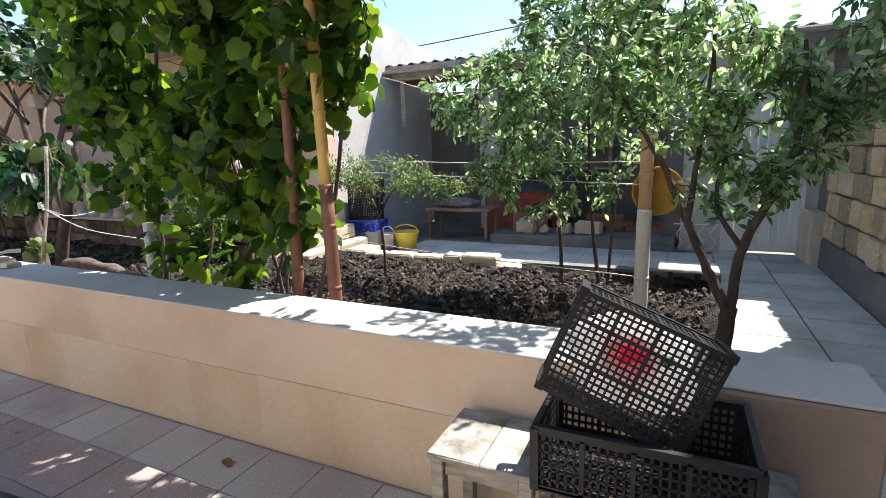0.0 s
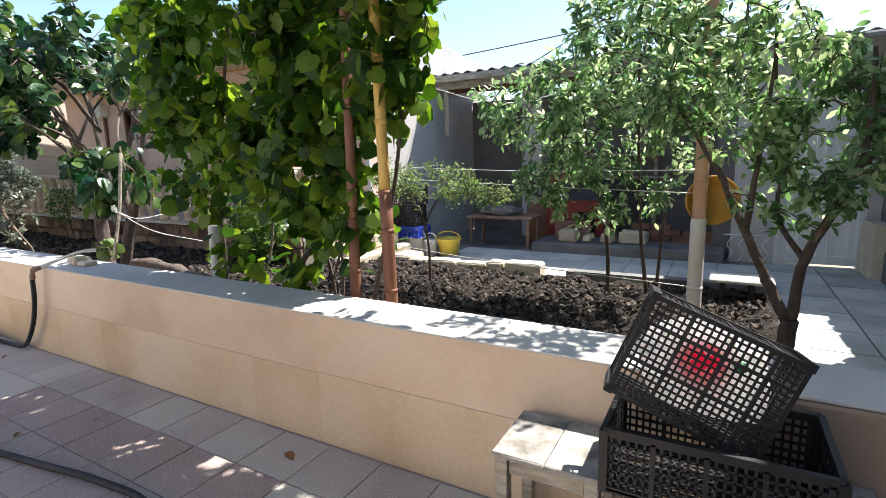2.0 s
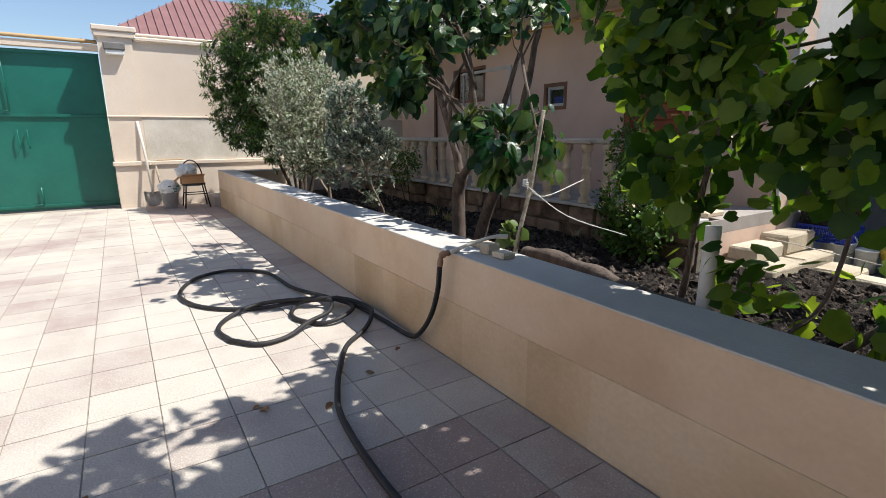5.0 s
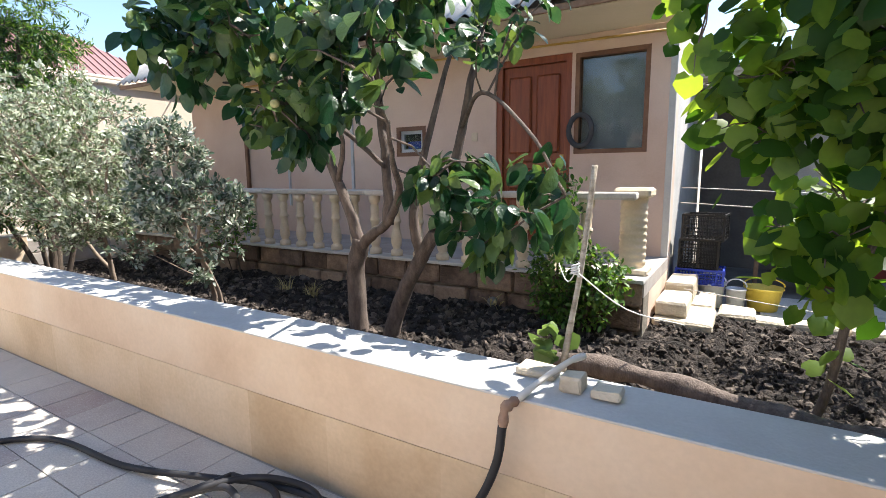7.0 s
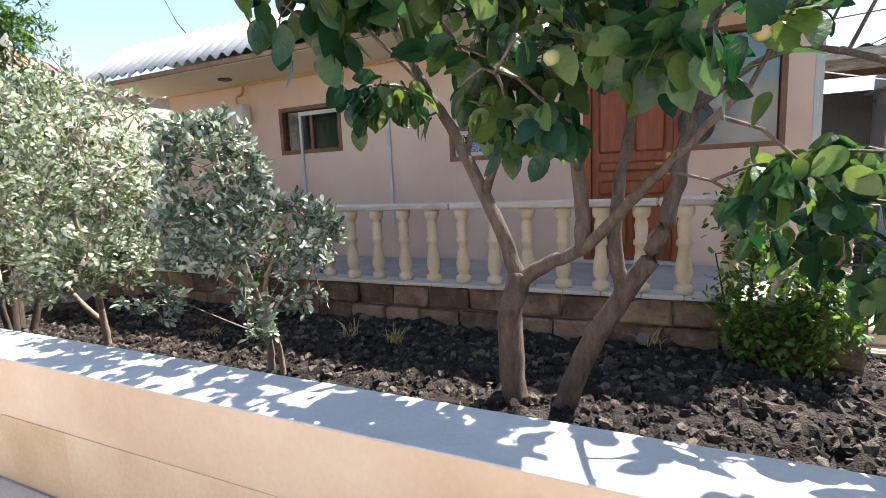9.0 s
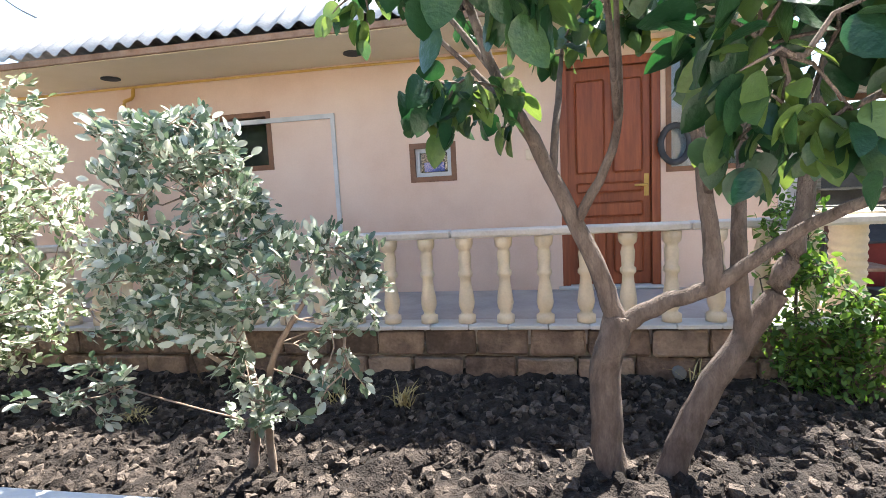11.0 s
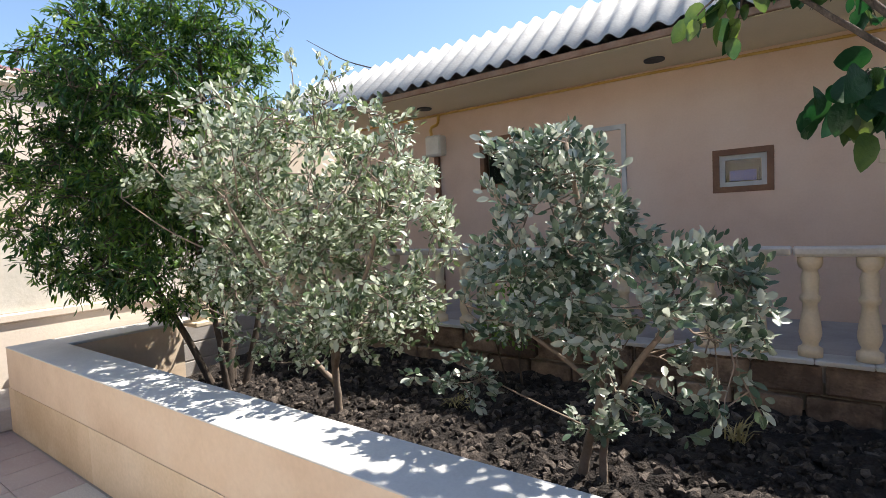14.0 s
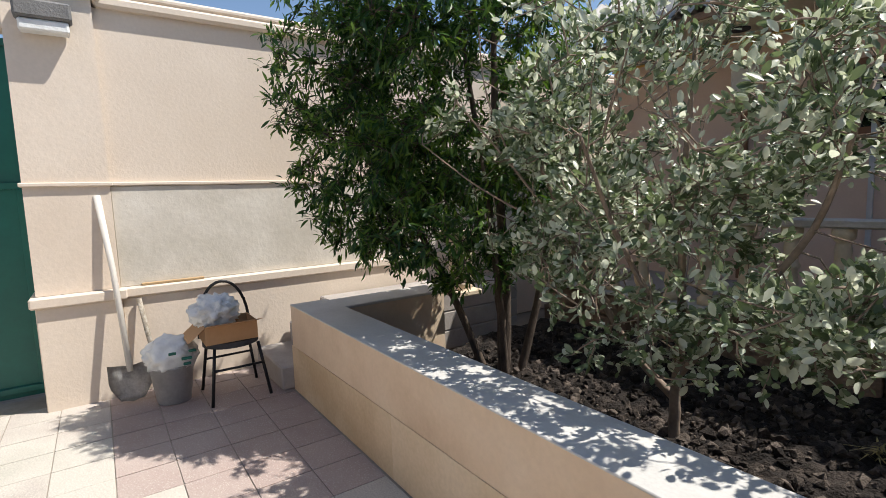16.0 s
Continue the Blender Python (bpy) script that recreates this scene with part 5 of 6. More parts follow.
M_PALEBOARD = material("flaking pale board", [(0.13, 0.115, 0.10), (0.30, 0.285, 0.26), (0.42, 0.40, 0.37)], 0.85, 9, 60, 0.4, stain=0.35)
stool(-0.645, -0.31, 1.19, 1.485, 0.42, "small wooden stool with a flaking pale top", 0)
stool(-0.06, 0.33, 1.22, 1.48, 0.42, "weathered dark-topped wooden stool under the crates", 0)
crate("plastic_crate", pose(-0.30, 1.15, 0.428), (0.50, 0.31, 0.175), M_BLACK, "black ventilated plastic crate standing on two stools", "black crates")
u = Vector((0.33, 0.03, -0.14)).normalized()
v = Vector((0.08, 0.05, 0.265))
v = (v - u * v.dot(u)).normalized()
w = v.cross(u) * -1
if w.y < 0:
    w = -w
tilt = Matrix(((u.x, v.x, w.x, -0.30), (u.y, v.y, w.y, 1.19), (u.z, v.z, w.z, 0.70), (0, 0, 0, 1)))
crate("plastic_crate", tilt, (0.37, 0.275, 0.16), M_BLACK, "black plastic crate tipped on its side over the other", "black crates", 0.0165, 0.0027)


def lumpy(centre, radii, seed, amp=0.2, sub=3, freq=3.0):
    bm = bmesh.new()
    bmesh.ops.create_icosphere(bm, subdivisions=sub, radius=1)
    for p in bm.verts:
        d = p.co.normalized()
        k = 1 + amp * noise.fractal(d * freq + Vector((seed, 0, 0)), 0.8, 2, 3)
        p.co = Vector(centre) + Vector((d.x * radii[0], d.y * radii[1], d.z * radii[2])) * k
    for f in bm.faces:
        f.smooth = True
    return bm


bagc = tilt @ Vector((0.19, 0.145, 0.075))
bagb = lumpy((0, 0, 0), (0.165, 0.125, 0.065), 3)
bagb.transform(tilt @ Matrix.Translation((0.19, 0.145, 0.085)))
bag = thing("shopping_bag", bagc, "white plastic bag with red print inside the crate", "bag")
part("bag_body", bagb, M_THINBAG, bag)
bm = lumpy((0, 0, 0), (0.06, 0.05, 0.025), 5, 0.3)
bm.transform(tilt @ Matrix.Translation((0.17, 0.165, 0.045)))
part("print", bm, M_REDBAG, bag, "red printed area")
bm = lumpy((0, 0, 0), (0.02, 0.014, 0.01), 9, 0.2, 2)
bm.transform(tilt @ Matrix.Translation((0.25, 0.2, 0.03)))
part("print", bm, material("green print", [(0.01, 0.22, 0.06), (0.02, 0.28, 0.09)], 0.5, 6, 40, 0.0), bag, "small green printed mark")


# trellis poles, stake, log
def jointed_pole(name, label, pts, radii, mat, lower=None, joints=(), split=0.35):
    t = thing(name, pts[0], label, "pole")
    p = [Vector(q) for q in pts]
    def at(s):
        return p[0].lerp(p[1], s)
    bm = bmesh.new()
    tube(bm, [at(split + (1 - split) * i / 10) for i in range(11)], [radii[0] + (radii[1] - radii[0]) * (split + (1 - split) * i / 10) for i in range(11)], 14)
    part("upper_pole", bm, mat, t)
    bm = bmesh.new()
    tube(bm, [at(split * i / 6) for i in range(7)], radii[0] * 1.12, 14)
    part("lower_pole", bm, lower or mat, t, "" if lower is None else "differently coloured lower section")
    for s in joints:
        bm = bmesh.new()
        r0 = radii[0] * (1.22 if s < split else 1.1)
        tube(bm, [at(s - 0.004), at(s), at(s + 0.004)], [r0 * 0.93, r0, r0 * 0.93], 14)
        part("joint", bm, mat if s > split else (lower or mat), t)
    return t


jointed_pole("trellis_pole", "red-brown painted trellis pole in the bed", [(-1.825, 2.0, 0.0), (-1.765, 2.0, 2.9)], (0.027, 0.023), M_BROWNPIPE, None, (0.25, 0.4, 0.55))
jointed_pole("trellis_pole", "yellow bamboo trellis pole on a red-brown pipe base", [(-1.562, 2.0, 0.0), (-1.605, 1.99, 2.9)], (0.030, 0.026), M_BAMBOO, M_BROWNPIPE, (0.22, 0.33, 0.398, 0.52, 0.62, 0.74), 0.4)
jointed_pole("clothes_pole", "tall pole, dusty white below and peach painted above", [(-0.195, 3.58, 0.02), (-0.19, 3.58, 3.3)], (0.043, 0.042), M_POLE, M_PVC, (0.12, 0.26, 0.335, 0.42, 0.6), 0.26)
disc = thing("yellow_basin", (-0.12, 3.66, 1.0), "round yellow plastic basin hung behind the pole", "basin")
bm = lathe([(0.0, 0.0), (0.12, 0.0), (0.135, 0.01), (0.155, 0.06), (0.165, 0.062), (0.165, 0.068), (0.15, 0.068), (0.13, 0.018), (0.0, 0.012)], 28)
bm.transform(pose(-0.13, 3.70, 1.0, 90, 0, 8))
part("bowl", bm, M_MUSTARD, disc)
stake = thing("garden_stake", (-4.20, 1.96, 0.1), "thin leaning wooden stake tied with twine", "stake")
bm = bmesh.new()
tube(bm, curve_points([(-4.23, 1.94, 0.05), (-4.20, 1.98, 0.6), (-4.16, 2.05, 1.0), (-4.13, 2.1, 1.43)], 5), [0.014] * 8 + [0.012] * 8, 8)
part("stick", bm, M_OLDWOOD, stake)
bm = bmesh.new()
for k in range(4):
    tube(bm, curve_points([(-4.175 + 0.016 * math.cos(a), 2.02 + 0.016 * math.sin(a), 0.98 + 0.01 * k + 0.004 * a) for a in [i * math.pi / 3 for i in range(7)]], 2), 0.004, 5)
tube(bm, curve_points([(-4.17, 2.02, 1.0), (-4.0, 2.2, 0.82), (-3.8, 2.5, 0.7)], 5), 0.003, 5)
tube(bm, curve_points([(-4.17, 2.02, 1.0), (-4.3, 2.3, 0.9), (-4.6, 3.0, 0.95)], 5), 0.003, 5)
part("twine", bm, M_BAG, stake, "pale twine")
plant("vine_sprout", "small pale-leaved vine sprout beside the stake", "sprout", (-4.3, 2.02, 0.15), [[(-4.3, 2.02, 0.1), (-4.29, 2.0, 0.45), (-4.27, 1.98, 0.66)]], [(0.006, 0.003)],
      [((-4.27, 1.97, 0.70), (0.07, 0.05, 0.06), 5)], M_BARK, L_SAP, LOBED, (0.06, 0.09), 3, 61, twig_r=0.002, droop=0.3)
log = thing("vine_log", (-3.7, 2.2, 0.1), "old twisted vine trunk lying along the bed", "log")
bm = bmesh.new()
c = curve_points([(-4.62, 2.32, 0.12), (-4.45, 2.27, 0.44), (-4.26, 2.2, 0.54), (-3.98, 2.22, 0.53), (-3.7, 2.2, 0.51), (-3.4, 2.1, 0.51), (-3.17, 2.0, 0.54), (-2.95, 1.99, 0.48), (-2.8, 2.02, 0.15)], 6)
tube(bm, c, [0.045 + 0.010 * math.sin(i * 0.9) for i in range(len(c))], 10)
tube(bm, curve_points([(-3.7, 2.2, 0.51), (-3.5, 2.2, 0.40), (-3.3, 2.25, 0.12)], 4), [0.03 - 0.001 * i for i in range(9)], 8)
part("stem", bm, M_BARK_GREY, log)

post = thing("whitewashed_post", (-3.03, 2.02, 0.0), "whitewashed wooden post leaning in the bed", "post")
bm = bmesh.new()
tube(bm, [(-3.03, 2.02, 0.0), (-3.035, 2.03, 0.5), (-3.04, 2.04, 0.92)], [0.037, 0.035, 0.031], 12)
part("shaft", bm, M_PVC, post)

# tap pipe over the parapet and the hose
tap = thing("water_pipe", (-4.15, 1.7, PTOP), "water pipe with a corroded coupling lying over the parapet", "pipe")
bm = bmesh.new()
c = curve_points([(-4.07, 1.80, 0.73), (-4.10, 1.71, 0.73), (-4.16, 1.60, 0.69), (-4.205, 1.5, 0.65)], 5)
tube(bm, c, [0.0105 if 3 < i < len(c) - 3 else 0.0135 for i in range(len(c))], 10)
part("pipe", bm, M_PVC, tap, "dusty white plastic pipe")
bm = bmesh.new()
tube(bm, curve_points([(-4.205, 1.5, 0.65), (-4.23, 1.46, 0.63), (-4.235, 1.45, 0.57)], 4), [0.013, 0.019, 0.015, 0.021, 0.021, 0.014, 0.017, 0.019, 0.016], 10)
part("coupling", bm, M_RUST, tap, "corroded metal coupling")
hose = thing("garden_hose", (-5.3, 0.9, 0.0), "long black rubber hose lying coiled on the patio", "hose")
H1 = [(-4.235, 1.45, 0.58), (-4.26, 1.45, 0.42), (-4.34, 1.45, 0.24), (-4.48, 1.45, 0.08), (-4.62, 1.45, 0.02), (-4.97, 1.43, 0.02), (-5.34, 1.37, 0.03), (-5.63, 1.23, 0.05), (-6.08, 1.12, 0.02), (-6.69, 1.05, 0.02),
      (-6.97, 0.76, 0.02), (-6.85, 0.46, 0.02), (-6.45, 0.29, 0.02), (-6.11, 0.33, 0.02), (-5.86, 0.49, 0.02), (-5.70, 0.75, 0.02), (-5.60, 1.07, 0.045), (-5.5, 1.3, 0.06)]
H2 = [(-5.5, 1.3, 0.06), (-5.26, 1.33, 0.05), (-5.12, 1.20, 0.045), (-5.13, 1.05, 0.02), (-5.30, 0.93, 0.02), (-5.46, 0.93, 0.02), (-5.58, 1.04, 0.045), (-5.44, 1.22, 0.07), (-5.2, 1.12, 0.07), (-5.14, 0.95, 0.045), (-5.03, 0.78, 0.02), (-5.01, 0.60, 0.02), (-5.17, 0.46, 0.02)]
H3 = [(-5.17, 0.46, 0.02), (-5.40, 0.42, 0.02), (-5.61, 0.52, 0.02), (-5.71, 0.73, 0.045), (-5.6, 1.0, 0.07), (-5.4, 1.3, 0.08), (-5.17, 1.42, 0.05), (-4.98, 1.35, 0.05), (-4.86, 1.24, 0.02), (-4.70, 1.06, 0.02), (-4.48, 0.93, 0.02), (-4.2, 0.80, 0.02), (-3.9, 0.715, 0.02), (-3.3, 0.69, 0.02), (-2.72, 0.765, 0.02), (-2.3, 0.83, 0.02), (-1.9, 0.83, 0.02), (-1.3, 0.6, 0.02), (-0.7, 0.1, 0.02), (-0.4, -0.8, 0.02)]
for pts, mm, lb in ((H1, M_HOSE, ""), (H2, M_HOSE, ""), (H3, M_HOSE, "")):
    bm = bmesh.new()
    tube(bm, curve_points(pts, 7), 0.0155, 10)
    part("hose_length", bm, mm, hose, lb)
for i, s in enumerate(((-4.30, -4.15, 1.70, 1.80), (-4.0, -3.9, 1.63, 1.72), (-4.11, -4.03, 1.63, 1.72))):
    whole("stone_piece", soft_box(*s, ptop(s[0]) + 0.001, ptop(s[0]) + (0.03, 0.035, 0.06)[i], 0.008, 0.004, i), M_LIGHTSTONE, "small pale stone piece on the parapet", "stone", "stones on the parapet")

# ---------------------------------------------------------------- chair corner by the gate
ch = thing("metal_chair", (-12.2, 1.08, 0), "black tubular metal chair with a round dark seat and bow back", "chair")
cx, cy = -12.25, 1.12
bm = bmesh.new()
bmesh.ops.create_circle(bm, segments=24, radius=0.2, cap_ends=True)
ext = bmesh.ops.extrude_face_region(bm, geom=bm.faces[:])
for e in ext["geom"]:
    if isinstance(e, bmesh.types.BMVert):
        e.co.z += 0.04
bm.transform(Matrix.Translation((cx, cy, 0.40)))
part("seat", bm, M_FELT, ch)
for dx, dy in ((0.19, -0.17), (0.19, 0.19), (-0.18, -0.17), (-0.18, 0.19)):
    bm = bmesh.new()
    tube(bm, [(cx + dx * 0.85, cy + dy * 0.85, 0.41), (cx + dx * 1.15, cy + dy * 1.15, 0.0)], 0.012, 8)
    part("leg", bm, M_BLACK, ch)
for dx in (0.19, -0.18):
    bm = bmesh.new()
    tube(bm, [(cx + dx, cy - 0.17, 0.25), (cx + dx, cy + 0.19, 0.25)], 0.009, 8)
    part("stretcher", bm, M_BLACK, ch)
bm = bmesh.new()
tube(bm, [(cx - 0.19, cy + 0.19 * math.cos(a), 0.42 + 0.43 * math.sin(a) ** 0.8 if a else 0.42) for a in [math.pi * k / 16 for k in range(16)]] + [(cx - 0.19, cy - 0.19, 0.42)], 0.012, 8)
part("backrest", bm, M_BLACK, ch)
cb = thing("cardboard_box", (cx, cy, 0.443), "open brown cardboard box on the chair", "box")
part("box_wall", boxes((cx - 0.14, cx + 0.17, cy - 0.2, cy - 0.195, 0.443, 0.58), (cx - 0.14, cx + 0.17, cy + 0.16, cy + 0.165, 0.443, 0.58), (cx + 0.165, cx + 0.17, cy - 0.195, cy + 0.16, 0.443, 0.58),
                       (cx - 0.14, cx - 0.135, cy - 0.195, cy + 0.16, 0.443, 0.58), (cx - 0.135, cx + 0.165, cy - 0.195, cy + 0.16, 0.443, 0.448)), M_CARD, cb)
bm = boxes((0, 0.004, -0.2, 0.17, 0, 0.16))
bm.transform(Matrix.Translation((cx + 0.17, cy, 0.58)) @ pose(0, 0, 0, 0, 75, 0))
part("flap", bm, M_CARD, cb)
bm = boxes((-0.14, 0.17, -0.004, 0, 0, 0.15))
bm.transform(Matrix.Translation((cx, cy - 0.2, 0.58)) @ pose(0, 0, 0, 130, 0, 0))
part("flap", bm, M_CARD, cb)
whole("plastic_bag", lumpy((cx - 0.0, cy - 0.10, 0.65), (0.14, 0.17, 0.13), 12, 0.32, 4, 4.0), M_BAG, "crumpled white plastic bag in the cardboard box", "bag")
bk = thing("metal_bucket", (-12.38, 0.72, 0), "galvanised bucket with a stuffed white bag", "bucket")
part("pail", lathe([(0.11, 0.0), (0.115, 0.01), (0.15, 0.27), (0.157, 0.275), (0.157, 0.285), (0.14, 0.285), (0.10, 0.02)], 24, (-12.38, 0.72, 0)), M_STEEL, bk)
bm = bmesh.new()
tube(bm, [(-12.38, 0.72 + 0.155 * math.cos(a), 0.27 - 0.1 * math.sin(a)) for a in [math.pi * k / 12 for k in range(13)]], 0.004, 6)
part("handle", bm, M_STEEL, bk)
gb = thing("plastic_bag", (-12.38, 0.72, 0.3), "white plastic bag with green writing in the bucket", "bag")
part("bag_body", lumpy((-12.36, 0.72, 0.36), (0.16, 0.18, 0.14), 17, 0.2, 4, 3.0), M_BAG, gb)
for k, (dy, dz, w) in enumerate(((-0.03, 0.03, 0.05), (0.05, -0.02, 0.07), (0.1, 0.03, 0.05), (0.06, -0.06, 0.05))):
    part("print_mark", soft_box(-12.215, -12.2, 0.72 + dy, 0.72 + dy + w, 0.36 + dz, 0.38 + dz, 0.003), M_GREEN, gb, "green printed mark")
sh = thing("shovel", (-12.5, 0.42, 0), "long shovel leaning on the yard wall", "shovel")
bm = bmesh.new()
tube(bm, [(-12.50, 0.46, 0.25), (-12.66, 0.42, 1.0), (-12.745, 0.37, 1.55)], [0.021, 0.021, 0.024], 10)
part("handle", bm, M_PVC, sh, "pale worn wooden handle")
bm = bmesh.new()
rows = []
for i in range(7):
    s = i / 6
    wdt = 0.14 * (1.0 if s > 0.4 else 0.55 + 1.1 * s)
    rows.append([bm.verts.new((-12.46 - 0.05 * s - 0.03 * (1 - (2 * k / 4 - 1) ** 2), 0.46 + wdt * (2 * k / 4 - 1), 0.02 + 0.26 * s + 0.03 * abs(2 * k / 4 - 1))) for k in range(5)])
for a, b in zip(rows, rows[1:]):
    for k in range(4):
        bm.faces.new((a[k], a[k + 1], b[k + 1], b[k])).smooth = True
bmesh.ops.solidify(bm, geom=bm.faces[:], thickness=0.004)
part("blade", bm, M_DUSTSTEEL, sh, "worn pale dusty steel blade")
sp = thing("spade", (-12.6, 0.6, 0), "short spade behind the bucket", "spade")
bm = bmesh.new()
tube(bm, [(-12.55, 0.66, 0.05), (-12.66, 0.60, 0.5), (-12.72, 0.57, 0.75)], 0.018, 10)
part("handle", bm, M_OLDWOOD, sp)
whole("wooden_strip", soft_box(GX + 0.02, GX + 0.06, 0.6, 1.05, 0.842, 0.86, 0.003), M_BAMBOO_DULL, "thin yellowish strip lying on the wall ledge", "strip")

# ---------------------------------------------------------------- beyond the bed: kerb, shed contents, kennel
x = -3.62
r = random.Random(15)
for k in range(5):
    w = (0.42, 0.40, 0.40, 0.22, 0.44)[k]
    whole("kerb_stone", soft_box(x, x + w - 0.015, 5.02 + r.uniform(-0.02, 0.02), 5.24, -0.04, 0.13 + r.uniform(-0.02, 0.03), 0.018, 0.006, k), M_LIGHTSTONE, "loose pale limestone block edging the bed", "stone", "stones edging the bed")
    x += w
structure("kerb_back", boxes((x + 0.25, 0.41, 5.12, 5.25, -0.05, 0.10)), M_PLINTH, "low concrete kerb behind the bed", "kerb")
structure("kerb_path", boxes((0.34, 0.41, 1.835, 5.118, -0.05, 0.03)), M_CAP, "narrow concrete kerb along the path", "kerb")
bench = thing("low_stool", (0.12, 4.75, 0), "low black stool with a pale slab on top in the bed", "stool")
part("top", soft_box(-0.12, 0.36, 4.62, 4.95, 0.22, 0.25, 0.01), M_CAP, bench, "pale stone slab")
for xx in (-0.02, 0.2):
    for yy in (4.68, 4.88):
        part("leg", soft_box(xx - 0.02, xx + 0.02, yy - 0.02, yy + 0.02, 0.0, 0.219, 0.004), M_BLACK, bench)
part("stretcher", soft_box(0.0005, 0.1795, 4.67, 4.69, 0.1, 0.13, 0.003), M_BLACK, bench)


def pail(x, y, z, r0, r1, h, mat, label, name="plastic_bucket"):
    t = thing(name, (x, y, z), label, "bucket")
    part("pail", lathe([(r0, 0), (r1, h), (r1 * 1.06, h), (r1 * 1.06, h + 0.015), (r1 * 0.94, h + 0.015), (r0 * 0.9, 0.015)], 20, (x, y, z)), mat, t)
    bm = bmesh.new()
    tube(bm, [(x + r1 * 1.05 * math.cos(a), y, z + h + 0.03 + 0.08 * math.sin(a)) for a in [math.pi * k / 10 for k in range(11)]], 0.008, 6)
    part("handle", bm, mat, t)


pail(-3.38, 5.95, 0, 0.13, 0.17, 0.22, M_YELLOW, "yellow plastic bucket with its handle up")
pail(-3.86, 5.86, 0, 0.12, 0.14, 0.24, M_BAG, "dusty white plastic bucket under the blue crate")
pail(-3.62, 5.85, 0, 0.08, 0.09, 0.2, M_BAG, "small translucent tub beside the buckets")
crate("plastic_crate", pose(-4.18, 5.72, 0.245), (0.44, 0.32, 0.15), M_BLUE, "blue ventilated plastic crate by the house corner", "", 0.03)
crate("plastic_crate", pose(-4.16, 5.74, 0.40), (0.36, 0.3, 0.3), M_BLACK, "tall black crate stacked on the blue one", "black crates", 0.03)
crate("plastic_crate", pose(-4.14, 5.72, 0.705, 0, 0, -5), (0.38, 0.3, 0.26), M_BLACK, "top black crate of the stack", "black crates", 0.03)
tb = thing("work_bench", (-2.9, 7.0, 0), "rusty low bench loaded with junk", "bench")
part("top", soft_box(-3.5, -2.45, 6.75, 7.3, 0.42, 0.46, 0.008), M_RUST, tb)
for xx in (-3.44, -2.52):
    for yy in (6.8, 7.24):
        part("leg", soft_box(xx - 0.02, xx + 0.02, yy - 0.02, yy + 0.02, 0, 0.419, 0.003), M_RUST, tb)
whole("junk_heap", lumpy((-3.05, 7.05, 0.52), (0.34, 0.2, 0.09), 23, 0.35, 3, 4), M_PLINTH, "heap of grey cloth and scrap on the bench", "scrap", kind="stuff")
for i, (xx, yy, a, w, h) in enumerate(((-2.45, 7.4, 12, 0.62, 0.62), (-2.6, 7.9, 8, 0.7, 1.05), (-1.9, 6.95, 20, 0.5, 0.42))):
    bm = soft_box(-w / 2, w / 2, -0.012, 0.012, 0, h, 0.004)
    bm.transform(pose(xx, yy, 0.005, -a, 0, (8, -10, 15)[i]))
    whole("rusty_panel", bm, M_BROWNPIPE, "reddish brown panel leaning in the shed", "panel", "panels in the shed")
for i, (x0, x1) in enumerate(((-3.05, -2.55), (-3.0, -2.4), (-2.9, -2.45))):
    bm = bmesh.new()
    tube(bm, [(x1, 7.5 + 0.1 * i, 0.0), (x0, 8.4, 2.2 - 0.15 * i)], 0.02, 8)
    whole("leaning_pole", bm, M_OLDWOOD, "grey wooden pole leaning against the shed wall", "pole", "poles in the shed")
shf = thing("wall_shelf", (-2.0, 8.4, 1.2), "rough plank shelf on the shed wall", "shelf")
for z in (0.95, 1.3):
    part("board", soft_box(-2.5, -0.9, 8.2, 8.49, z, z + 0.03, 0.004), M_OLDWOOD, shf)
for xx in (-2.4, -1.0):
    part("upright", soft_box(xx - 0.03, xx + 0.03, 8.44, 8.495, 0, 1.6, 0.004), M_OLDWOOD, shf)
for i, s in enumerate(((-2.05, -1.8, 6.72, 6.95, 0.13, 0.3), (-1.72, -1.6, 6.75, 6.9, 0.13, 0.24), (-1.5, -1.3, 6.8, 7.0, 0.13, 0.26), (-1.25, -0.9, 6.85, 7.05, 0.13, 0.30))):
    whole("loose_stone", soft_box(*s, 0.03, 0.012, i), M_LIGHTSTONE, "loose grey stone on the shed step", "stone", "stones in the shed")
structure("wall_pillar", boxes((-3.05, -2.72, 8.0, 8.498, -0.05, 2.5)), M_SIDE, "grey rendered pillar in the shed", "pillar")
structure("step_shed", soft_box(-2.4, 0.0, 6.62, 7.4, -0.04, 0.13, 0.015), M_PLINTH, "low concrete step before the shed", "step")
tube_lamp = thing("shed_sheet", (-2.9, 8.2, 2.3), "bright scrap of sheet under the shed roof", "sheet")
part("sheet", soft_box(-3.15, -2.2, 7.9, 8.499, 2.27, 2.29, 0.004), M_ROOF, tube_lamp)
board = soft_box(-4.05, -3.97, 7.14, 7.17, 1.7, 2.42, 0.004)
whole("hanging_board", board, M_OLDWOOD, "short board hanging under the shed beam", "board")
kn = thing("dog_kennel", (-2.0, 7.6, 0), "red wooden dog kennel with a dark felt roof", "kennel")
KX0, KX1, KY, KZ = -2.42, -1.5, 7.35, 0.14
part("front", wall_with_openings(KX0, KX1, KY, KY + 0.03, KZ, KZ + 0.55, [(-1.95, -1.68, KZ, KZ + 0.36)]), M_RED, kn)
part("side", boxes((KX0, KX0 + 0.03, KY + 0.031, KY + 0.7, KZ, KZ + 0.55)), M_RED, kn)
